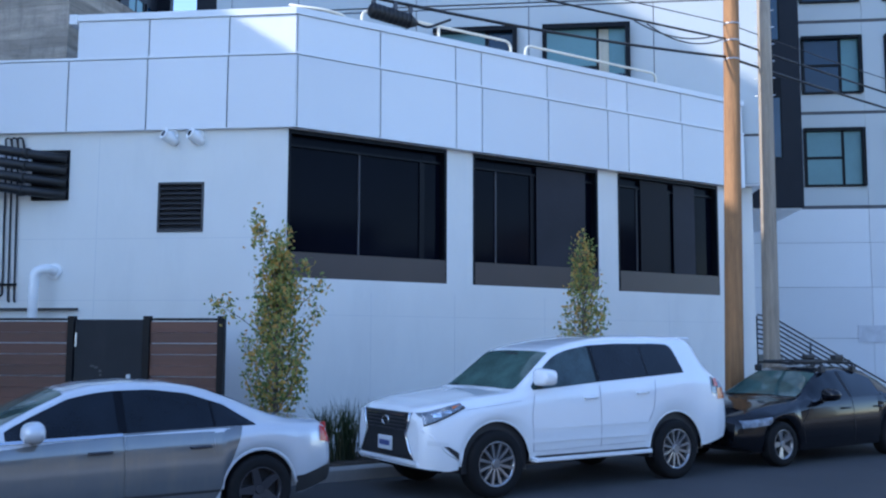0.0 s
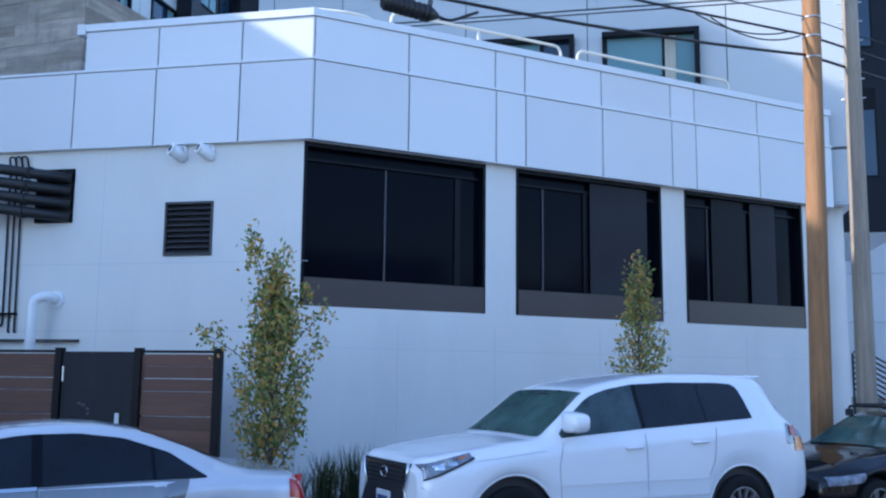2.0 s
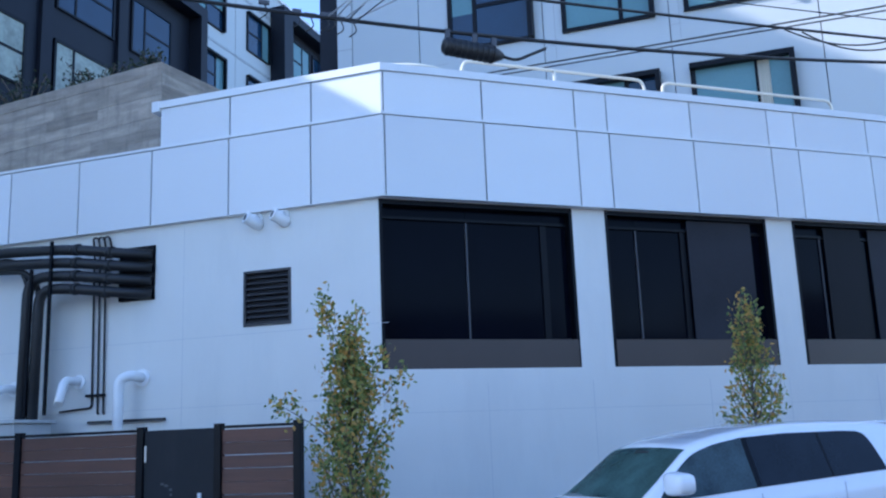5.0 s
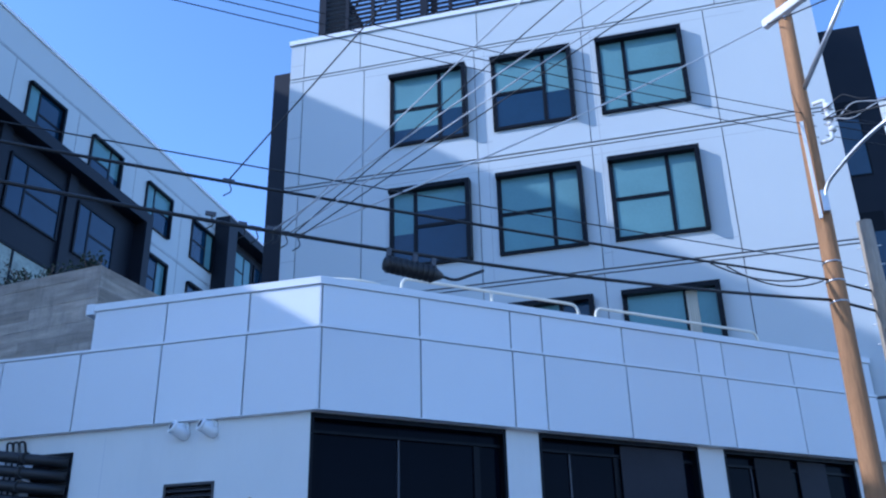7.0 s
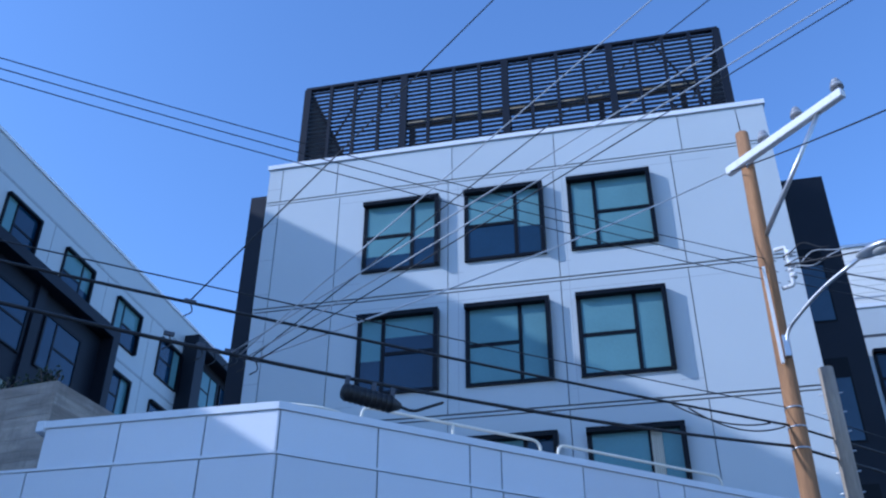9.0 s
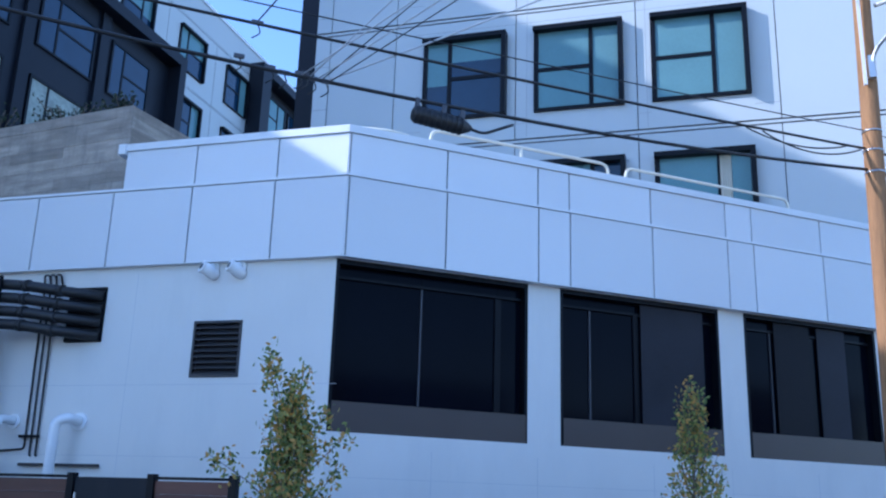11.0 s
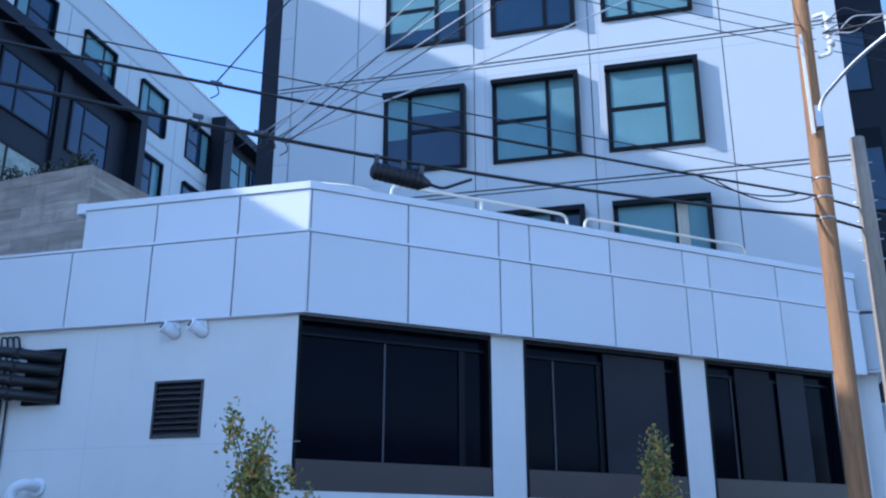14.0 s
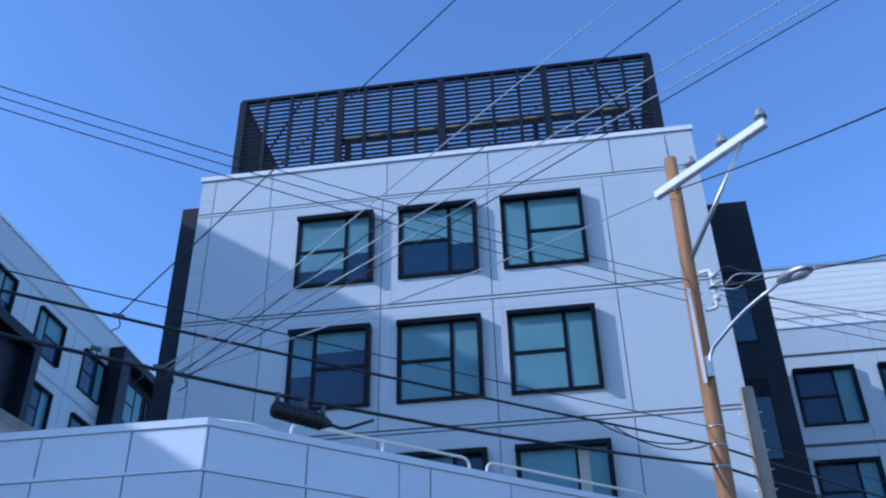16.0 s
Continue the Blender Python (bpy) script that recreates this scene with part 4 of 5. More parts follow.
hd = (Vector((5.97, 14.98, 9.42)) - Vector((5.60, 15.47, 9.47))).normalized()
hm = Matrix.Translation(tipv + hd * 0.26) @ pose(0, 0, 0, 0, 6, math.degrees(math.atan2(hd.y, hd.x)))
part("head", bm, M_GALV, lamp, "grey metal lamp head").matrix_basis = hm
M_LENS = mat("lamp_lens", (0.55, 0.56, 0.55), 0.15, spread=0.08)
bm = bmesh.new()
bmesh.ops.create_uvsphere(bm, u_segments=14, v_segments=8, radius=1.0)
for v in bm.verts:
    v.co = Vector((v.co.x * 0.17 + 0.1, v.co.y * 0.12, v.co.z * 0.075 - 0.035))
part("lens", bm, M_LENS, lamp).matrix_basis = hm

pole2 = thing("cut_utility_pole", pose(5.13, 17.38, 0.145), "shorter weathered grey wooden pole with pins", "utility pole")
t2 = Vector((0.06, 0.03, 8.36))
part("shaft", tube(bmesh.new(), [t2 * (k / 6) for k in range(7)], [0.158 - 0.006 * k for k in range(7)], 16), M_POLE2, pole2)
for k in range(6):
    p = t2 * ((7.9 - 0.33 * k) / 8.36)
    part("pin", cyl(bmesh.new(), p - Vector((0.19, 0.0, 0)), p + Vector((0.19, 0.02, 0.03)), 0.012, 0.012, 6), M_GALV, pole2)


def cable(name, a, b, sag, r, m, label, group="overhead cables", n=24):
    """A hanging cable between two points."""
    a, b = Vector(a), Vector(b)
    t = thing(name, Matrix.Translation(a), label, "cable", group)
    pts = [(b - a) * (k / n) - Vector((0, 0, 4 * sag * (k / n) * (1 - k / n))) for k in range(n + 1)]
    part("strand", tube(bmesh.new(), pts, r, 6), m, t)
    return t


# telecom cables along the poles
PS = 6.92
for z0, zl, sag, r in ((7.0, 7.77, 0.745, 0.024), (7.34, 7.30, 0.20, 0.020), (7.64, 7.35, 0.13, 0.009)):
    cable("telecom_cable", sp(-16, 2.4, zl), sp(PS, 2.4, z0), sag, r, M_CABLE, "black telecom cable strung between poles", n=48)
    cable("telecom_cable", sp(PS, 2.4, z0), sp(32, 2.4, z0 - 0.2), 0.35, r, M_CABLE, "black telecom cable strung between poles")
for k, s0 in enumerate((5.4, 5.7)):
    cable("slack_loop", sp(s0 - 0.8, 2.4, 7.24), sp(s0 + 1.1, 2.4, 7.30), 0.14 + 0.05 * k, 0.012, M_CABLE, "slack loop of black cable", "slack loops", 12)
for zl, zr in ((10.02, 10.39), (9.92, 10.17), (9.82, 9.95)):
    cable("power_wire", sp(-16, 2.4, zl), sp(7.28, 2.3, zr), 0.42, 0.008, M_CABLE, "thin dark overhead power wire", "power wires")
    cable("power_wire", sp(7.35, 2.2, zr), sp(30, 0.5, zr + 2.4), 0.4, 0.008, M_CABLE, "thin dark overhead power wire", "power wires")
# drops that fan out over the street
hub1, hub2 = sp(-2.0, 2.4, 6.66), sp(-2.45, 2.4, 7.16)


def past(a, b, k):
    a, b = Vector(a), Vector(b)
    return a + (b - a) * k


cable("service_drop", hub2, past(hub2, (0.86, 10.28, 10.79), 1.5), 0.0, 0.009, M_CABLE, "thin service wire crossing over the street", "service wires")
for a, b, m in ((sp(-1.8, 2.4, 6.60), (2.84, 10.36, 10.6), M_WIRE), (sp(-1.65, 2.4, 6.60), (3.44, 10.27, 10.33), M_CABLE), (sp(-1.7, 2.4, 6.60), (4.97, 9.43, 9.48), M_WIRE), (sp(-1.9, 2.4, 6.60), (4.60, 9.49, 9.60), M_WIRE), (sp(-1.55, 2.4, 6.60), (5.12, 9.40, 9.43), M_CABLE)):
    cable("service_drop", a, past(a, b, 1.45), 0.0, 0.0085 if m is M_WIRE else 0.007, m, "thin service wire crossing over the street", "service wires")
armL = pole.matrix_basis @ a0
cable("service_drop", sp(-1.6, 2.4, 6.60), armL, 0.12, 0.013, M_WIRE, "pale aluminium service wire to the crossarm", "service wires")
cable("service_drop", armL, past(armL, (5.75, 10.8, 9.06), 1.4), 0.1, 0.012, M_CABLE, "dark service wire from crossarm over street", "service wires")
rackw = pole.matrix_basis @ (R0 + ARM_N * 0.15)
cable("service_drop", rackw, past(rackw, (7.13, 14.99, 9.66), 2.5), 0.12, 0.014, M_CABLE, "twisted service wire to the far side", "service wires")
cable("service_drop", rackw, past(rackw, (8.47, 18.85, 10.6), 3.0), 0.1, 0.012, M_CABLE, "twisted service wire to the far side", "service wires")
for k, (dx, dz, sg) in enumerate(((0.55, 0.12, 0.22), (0.7, -0.02, -0.16), (0.45, -0.14, 0.18), (0.8, 0.05, 0.1))):
    w = thing("wire_tail", Matrix.Translation(rackw), "curled wire tail at the pole rack", "wire", "wire tails at the rack")
    pts = [(0, 0, 0.18 - 0.1 * k), (0.2 * dx, -0.08, 0.1 - 0.08 * k + sg * 0.4), (0.55 * dx, -0.2, dz + sg), (dx, -0.3, dz), (dx + 0.12, -0.36, dz - 0.1 * sg)]
    part("strand", tube(bmesh.new(), bend(pts, 0.12, 4), 0.011, 6), M_WIRE if k % 2 else M_CABLE, w)
# hardware on the cables
M_RIMDARK2 = mat("dark_zinc", (0.09, 0.09, 0.1), 0.5, metal=0.5, spread=0.2)
for s, z, w in ((-2.1, 6.59, 0.07), (-1.75, 6.59, 0.06), (-2.45, 7.14, 0.07), (-1.92, 6.62, 0.05), (-2.25, 6.62, 0.05), (-1.6, 6.585, 0.05), (-1.85, 6.63, 0.04), (-2.62, 6.68, 0.06)):
    h = thing("cable_clamp", STREETF @ pose(s, 2.4, z), "small metal clamp on the cable", "clamp", "clamps on the cables")
    part("body", boxes((-w, w, -0.018, 0.018, -0.022, 0.03), bevel=0.006), M_RIMDARK2, h)
    part("tail", tube(bmesh.new(), bend([(0, 0, 0), (0.05, 0, -0.12), (-0.05, 0, -0.2)], 0.05), 0.008, 5), M_CABLE, h)
can = thing("splice_closure", STREETF @ pose(-0.17, 2.36, 6.37, 0, 4, 0), "black ribbed splice canister hanging from the cable", "canister")
bm = bmesh.new()
tube(bm, [(-0.36, 0, 0), (-0.345, 0, 0), (-0.31, 0, 0), (0.29, 0, 0), (0.33, 0, 0), (0.42, 0, 0)], [0.04, 0.085, 0.105, 0.105, 0.085, 0.04], 20)
part("body", bm, M_CABLE, can)
for k in range(9):
    x = -0.29 + k * 0.071
    part("rib", cyl(bmesh.new(), (x - 0.012, 0, 0), (x + 0.012, 0, 0), 0.112, 0.112, 20), M_CABLE, can)
for x in (-0.3, 0.05, 0.3):
    part("hanger", boxes((x - 0.03, x + 0.03, -0.012, 0.012, 0.09, 0.22)), M_RIMDARK2, can)
part("tail", tube(bmesh.new(), bend([(0.42, 0, 0.0), (0.6, 0, -0.02), (0.8, 0, 0.1), (1.0, 0.02, 0.22)], 0.1), 0.02, 8), M_CABLE, can)


# ---- cars ----
def lerp_table(tab, x):
    """Smooth value from a short table of (x, value)."""
    if x <= tab[0][0]:
        return tab[0][1]
    for (a, p), (b, q) in zip(tab, tab[1:]):
        if x <= b:
            return p + (q - p) * (x - a) / (b - a)
    return tab[-1][1]


class Shell:
    """A car body as smooth sections along its length; x runs from nose to tail, y from the street side (negative) to the kerb side."""

    def __init__(self, length, half, bottom, belt, crown, roof, wheels, arch, tuck=0.16):
        self.length, self.half, self.bottom, self.belt, self.crown, self.roof = length, half, bottom, belt, crown, roof
        self.wheels, self.arch, self.tuck = wheels, arch, tuck

    def low(self, x):
        z = lerp_table(self.bottom, x)
        for w, wz in self.wheels:
            d = self.arch ** 2 - (x - w) ** 2
            if d > 0:
                z = max(z, wz + math.sqrt(d))
        return z

    def section(self, x):
        hw, zb, zt, rw = lerp_table(self.half, x), self.low(x), lerp_table(self.crown, x), lerp_table(self.roof, x)
        be = min(lerp_table(self.belt, x), zt - 0.03)
        zb = min(zb, be - 0.08)
        g = zt - be
        body = be - zb
        edge = 0.07 if g > 0.2 else 0.35 * g
        return [(hw - 0.035, zb), (hw - 0.006, zb + 0.18 * body), (hw, zb + 0.42 * body), (hw - 0.004, zb + 0.68 * body), (hw - 0.018, zb + 0.86 * body), (hw - 0.045, be),
                (hw - 0.06 + (rw - hw + 0.06) * 0.5, be + 0.55 * (g - edge)), (rw + 0.015, zt - edge), (rw - 0.035, zt - edge * 0.38), (rw * 0.72, zt - 0.012), (rw * 0.36, zt - 0.002), (0.0, zt)]

    def side(self, x, z):
        pts = self.section(x)[:9]
        for (y0, z0), (y1, z1) in zip(pts, pts[1:]):
            if z <= z1:
                k = (z - z0) / max(1e-4, z1 - z0)
                return y0 + (y1 - y0) * max(0, k)
        return pts[-1][0]

    def top(self, x, y):
        pts = self.section(x)[6:]
        y = abs(y)
        for (y0, z0), (y1, z1) in zip(pts, pts[1:]):
            if y >= y1:
                return z1 + (z0 - z1) * (y - y1) / max(1e-4, y0 - y1)
        return pts[-1][1]

    def body(self):
        bm = bmesh.new()
        xs = [self.length * k / 110 for k in range(111)]
        rows = []
        for x in xs:
            s = self.section(x)
            full = [(-y, z) for y, z in s] + [(y, z) for y, z in s[-2::-1]]
            rows.append([bm.verts.new((x, y, z)) for y, z in full])
        for a, b in zip(rows, rows[1:]):
            for k in range(len(a) - 1):
                bm.faces.new((a[k], a[k + 1], b[k + 1], b[k])).smooth = True
        bm.faces.new(rows[0])
        bm.faces.new(rows[-1][::-1])
        return bm

    def patch(self, x0, x1, lo, hi, lift=0.006, nx=14, nz=5, sign=-1):
        """A skin on the body's side between the heights lo(x) and hi(x)."""
        bm = bmesh.new()
        g = []
        for i in range(nx + 1):
            x = x0 + (x1 - x0) * i / nx
            a, b = (f(x) if callable(f) else f for f in (lo, hi))
            g.append([bm.verts.new((x, sign * (self.side(x, a + (b - a) * j / nz) + lift), a + (b - a) * j / nz)) for j in range(nz + 1)])
        for a, b in zip(g, g[1:]):
            for k in range(nz):
                bm.faces.new((a[k], a[k + 1], b[k + 1], b[k])).smooth = True
        return bm

    def screen(self, x0, x1, w0, w1, lift=0.006):
        """A skin on the body's top: windscreen or rear window."""
        bm = bmesh.new()
        g = []
        for i in range(11):
            x = x0 + (x1 - x0) * i / 10
            w = w0 + (w1 - w0) * i / 10
            g.append([bm.verts.new((x, w * j / 6, self.top(x, w * j / 6) + lift)) for j in range(-6, 7)])
        for a, b in zip(g, g[1:]):
            for k in range(12):
                bm.faces.new((a[k], a[k + 1], b[k + 1], b[k])).smooth = True
        return bm


M_CARGLASS = mat("dark_car_glass", (0.008, 0.011, 0.016), 0.03, spread=0.5, scale=2.5, bump=0.0, spec=0.3)
M_SCREENGLASS = mat("windscreen_glass", (0.065, 0.115, 0.10), 0.03, spread=0.6, scale=2.5, bump=0.0, spec=0.45)
M_FRONTGLASS = mat("clear_car_glass", (0.045, 0.07, 0.075), 0.03, spread=0.6, scale=3.0, bump=0.0, spec=0.35)
M_SEAM = mat("shut_line_shadow", (0.34, 0.34, 0.36), 0.7, spread=0.1)
M_WHITECAR = mat("white_car_paint", (0.9, 0.9, 0.9), 0.2, spread=0.015, scale=1.0, bump=0.0, coat=0.8)
M_SILVERCAR = mat("silver_car_paint", (0.62, 0.64, 0.67), 0.22, metal=0.12, spread=0.03, fine=300, bump=0.0, coat=0.9)
# the tan dirt patches paint in the bright ground that the doors reflect
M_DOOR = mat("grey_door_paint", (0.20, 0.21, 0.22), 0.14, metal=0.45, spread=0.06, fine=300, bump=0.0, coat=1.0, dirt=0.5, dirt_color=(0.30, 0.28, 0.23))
M_BLACKCAR = mat("black_car_paint", (0.006, 0.006, 0.008), 0.12, spread=0.1, bump=0.0, coat=0.25, spec=0.3)
M_TRIM = mat("dark_plastic_trim", (0.02, 0.02, 0.022), 0.55, spread=0.15, bump=0.05)
M_CHROME = mat("chrome", (0.72, 0.73, 0.75), 0.12, metal=1.0, spread=0.03, bump=0.0)
M_ALLOY = mat("alloy_rim", (0.40, 0.40, 0.41), 0.3, metal=0.8, spread=0.08, bump=0.0)
M_RIMDARK = mat("dark_rim", (0.06, 0.06, 0.07), 0.4, metal=0.5, spread=0.1, bump=0.0)
M_LAMP = mat("headlight_glass", (0.20, 0.22, 0.25), 0.05, spread=0.8, scale=9, bump=0.0, spec=0.9)
M_RED = mat("red_tail_lens", (0.55, 0.02, 0.02), 0.15, spread=0.15, bump=0.0)
M_AMBER = mat("amber_lens", (0.65, 0.16, 0.05), 0.15, spread=0.15, bump=0.0)
M_PLATE = mat("number_plate", (0.75, 0.75, 0.74), 0.4, spread=0.03)
M_PLATEBAR = mat("plate_bar", (0.08, 0.10, 0.25), 0.5)


def wheel(parent, x, y, r, width, spokes, rim_m, pair=False):
    """A wheel: tyre with rounded shoulders, rim, spokes and hub; its outer face looks to -y."""
    bm = bmesh.new()
    prof = [(0.66 * r, 0.0), (0.72 * r, -0.012), (0.92 * r, -0.012), (0.985 * r, 0.02), (r, 0.05), (r, width - 0.05), (0.985 * r, width - 0.02), (0.9 * r, width), (0.66 * r, width)]
    n = 40
    rings = [[bm.verts.new((x + rr * math.cos(6.2832 * k / n), y + d, r + rr * math.sin(6.2832 * k / n))) for rr, d in prof] for k in range(n)]
    for k in range(n):
        a, b = rings[k], rings[(k + 1) % n]
        for j in range(len(prof) - 1):
            bm.faces.new((a[j], b[j], b[j + 1], a[j + 1])).smooth = True
    w = part("wheel", bm, M_RUBBER, parent, "black tyre")
    bm = bmesh.new()
    prof = [(0.67 * r, 0.004), (0.64 * r, -0.004), (0.60 * r, 0.02), (0.60 * r, 0.12)]
    rings = [[bm.verts.new((x + rr * math.cos(6.2832 * k / n), y + d, r + rr * math.sin(6.2832 * k / n))) for rr, d in prof] for k in range(n)]
    for k in range(n):
        a, b = rings[k], rings[(k + 1) % n]
        for j in range(len(prof) - 1):
            bm.faces.new((a[j], b[j], b[j + 1], a[j + 1])).smooth = True
    part("rim", bm, rim_m, w)
    bm = bmesh.new()
    cyl(bm, (x, y + 0.10, r), (x, y + 0.11, r), 0.6 * r, 0.6 * r, 30)
    part("brake_disc", bm, M_TRIM, w)
    for k in range(spokes):
        a = 6.2832 * (k + 0.5) / spokes
        for da in ((-0.14, 0.14) if pair else (0.0,)):
            bm = bmesh.new()
            c, s = math.cos(a + da), math.sin(a + da)
            h0, h1 = (0.013, 0.017) if spokes > 8 else (0.018, 0.02)
            if rim_m is M_RIMDARK:
                h0, h1 = 0.045, 0.03
            pts = []
            for rr, hw, d in ((0.1 * r, h0 * 1.1, 0.03), (0.62 * r, h1, 0.008)):
                for sg in (-1, 1):
                    pts.append((x + rr * c - sg * hw * s, y + d, r + rr * s + sg * hw * c))
            v = [bm.verts.new(p) for p in pts] + [bm.verts.new((p[0], p[1] + 0.035, p[2])) for p in pts]
            for f in ((0, 1, 3, 2), (4, 6, 7, 5), (0, 2, 6, 4), (1, 5, 7, 3), (0, 4, 5, 1), (2, 3, 7, 6)):
                bm.faces.new([v[i] for i in f])
            part("spoke", bm, rim_m, w)
    part("hub_cap", cyl(bmesh.new(), (x, y + 0.04, r), (x, y + 0.012, r), 0.15 * r, 0.12 * r, 16), rim_m, w)
    return w


def strip(shell, x0, x1, lo, hi, m, parent, name, lift=0.004, label="", nx=12):
    return part(name, shell.patch(x0, x1, lo, hi, lift, nx, 2), m, parent, label)


def seam(shell, pts, m, parent):
    """A thin dark shut line on the body's side through points (x, z)."""
    bm = bmesh.new()
    out = []
    for (x0, z0), (x1, z1) in zip(pts, pts[1:]):
        for k in range(8):
            x, z = x0 + (x1 - x0) * k / 8, z0 + (z1 - z0) * k / 8
            out.append((x, -(shell.side(x, z) + 0.005), z))
    x, z = pts[-1]
    out.append((x, -(shell.side(x, z) + 0.005), z))
    tube(bm, out, 0.0026, 4)
    return part("shut_line", bm, m, parent)


def handle(shell, x, z, m, parent):
    y = shell.side(x, z)
    bm = bmesh.new()
    tube(bm, [(x - 0.1, -y - 0.004, z), (x - 0.085, -y - 0.035, z + 0.002), (x + 0.085, -y - 0.035, z + 0.006), (x + 0.1, -y - 0.004, z + 0.004)], 0.014, 8)
    return part("door_handle", bm, m, parent)


def mirror(shell, x, z, m, parent, power=0.62, tall=0.105):
    y = shell.side(x, z)
    bm = bmesh.new()
    bmesh.ops.create_uvsphere(bm, u_segments=16, v_segments=10, radius=1.0)
    for v in bm.verts:
        c = Vector([math.copysign(abs(q) ** power, q) for q in v.co])
        v.co = Vector((x + (c.x * 0.13 if c.x < 0 else c.x * 0.07), -y - 0.17 + c.y * 0.15, z + 0.07 + c.z * tall * (1 + 0.15 * c.y)))
    for f in bm.faces:
        f.smooth = True
    w = part("mirror", bm, m, parent)
    part("stalk", boxes((x - 0.03, x + 0.04, -y - 0.08, -y + 0.03, z - 0.035, z + 0.015)), M_TRIM, w)


def underside(shell, parent, half, z0=0.22):
    L = shell.length
    part("underbody", boxes((0.3, L - 0.55, -half + 0.18, half - 0.18, z0, 0.62)), M_TRIM, parent)


# white off-road estate
suv = thing("white_suv", on_street(-0.98, 0.94), "white four-wheel-drive estate car parked at the kerb", "car")
HW = 0.94
FWX, RWX = 0.93, 3.87
S = Shell(5.0,
          half=[(0, 0.70), (0.04, 0.79), (0.15, 0.87), (0.35, 0.92), (0.7, 0.94), (4.35, 0.938), (4.7, 0.915), (4.9, 0.86), (5.0, 0.76)],
          bottom=[(0, 0.38), (0.3, 0.34), (0.45, 0.36), (1.5, 0.42), (3.3, 0.42), (4.45, 0.41), (5.0, 0.52)],
          belt=[(0, 0.90), (0.06, 0.97), (0.4, 1.03), (1.1, 1.12), (1.5, 1.19), (2.5, 1.265), (4.05, 1.36), (4.6, 1.35), (4.85, 1.22), (5.0, 1.05)],
          crown=[(0, 0.95), (0.03, 1.01), (0.10, 1.05), (0.4, 1.11), (0.9, 1.17), (1.25, 1.205), (1.36, 1.25), (1.6, 1.44), (1.88, 1.655), (2.0, 1.71), (2.15, 1.755), (2.4, 1.805), (2.7, 1.85), (3.05, 1.875), (3.6, 1.885), (4.1, 1.875), (4.36, 1.85), (4.46, 1.79), (4.6, 1.60), (4.74, 1.36), (4.9, 1.16), (5.0, 1.08)],
          roof=[(0, 0.52), (0.15, 0.66), (0.5, 0.78), (1.25, 0.80), (1.5, 0.77), (1.95, 0.69), (2.2, 0.68), (2.6, 0.67), (4.4, 0.655), (4.7, 0.67), (5.0, 0.66)],
          wheels=[(FWX, 0.39), (RWX, 0.39)], arch=0.485)
part("body", S.body(), M_WHITECAR, suv)
underside(S, suv, HW, 0.34)
for x in (FWX, RWX):
    wheel(suv, x, -0.925, 0.39, 0.25, 12, M_ALLOY)
    wheel(suv, x, 0.675, 0.39, 0.25, 6, M_ALLOY)
    bm = bmesh.new()
    pts = [(x + 0.495 * math.cos(a), -(S.side(x + 0.495 * math.cos(a), 0.39 + 0.495 * math.sin(a)) - 0.004), 0.39 + 0.495 * math.sin(a)) for a in [math.pi * k / 16 for k in range(17)]]
    part("arch_lip", tube(bm, pts, 0.014, 6), M_WHITECAR, suv)
    part("wheel_well", boxes((x - 0.46, x + 0.46, -0.865, 0.865, 0.3, 0.9)), M_TRIM, suv)
part("windscreen", S.screen(1.31, 1.92, 0.72, 0.63), M_SCREENGLASS, suv)
part("rear_window", S.screen(4.50, 4.72, 0.5, 0.55), M_CARGLASS, suv)
beltz = lambda x: lerp_table(S.belt, x) + 0.025


def suv_top(x):
    return min(lerp_table([(1.48, 1.235), (1.72, 1.47), (1.92, 1.61), (2.15, 1.69), (2.5, 1.745), (3.0, 1.77), (3.7, 1.77), (3.9, 1.76), (3.97, 1.735), (4.02, 1.66), (4.05, 1.50), (4.06, 1.43)], x), lerp_table(S.crown, x) - 0.07)


part("front_window", S.patch(1.50, 2.50, beltz, suv_top, nx=20), M_FRONTGLASS, suv, "clear front door glass")
part("rear_side_window", S.patch(2.56, 3.38, beltz, suv_top), M_CARGLASS, suv)
part("quarter_window", S.patch(3.41, 4.06, beltz, suv_top, nx=24), M_CARGLASS, suv)
strip(S, 3.38, 3.41, beltz, suv_top, M_BLACK, suv, "pillar_trim", 0.006)
strip(S, 2.50, 2.56, beltz, suv_top, M_BLACK, suv, "pillar_trim", 0.005)
seam(S, [(1.46, 0.5), (1.44, 0.95), (1.50, 1.17)], M_SEAM, suv)
seam(S, [(2.53, 0.5), (2.53, 1.24)], M_SEAM, suv)
seam(S, [(3.36, 0.78), (3.45, 0.95), (3.50, 1.30)], M_SEAM, suv)
seam(S, [(1.46, 0.5), (3.30, 0.52)], M_SEAM, suv)
seam(S, [(0.52, 1.02), (1.30, 1.10)], M_SEAM, suv)
for x, z in ((2.36, 1.10), (3.25, 1.14)):
    handle(S, x, z, M_WHITECAR, suv)
strip(S, 1.4, 3.38, 0.76, 0.775, M_WHITECAR, suv, "body_crease", 0.012)
mirror(S, 1.62, 1.30, M_WHITECAR, suv, 0.5, 0.10)
strip(S, 1.42, 3.36, 0.60, 0.64, M_WHITECAR, suv, "side_moulding", 0.012)
part("running_board", boxes((1.45, 3.36, -0.99, -0.86, 0.375, 0.43), bevel=0.012), M_WHITECAR, suv)
part("step_pad", boxes((1.5, 3.30, -0.985, -0.87, 0.431, 0.446)), M_TRIM, suv)
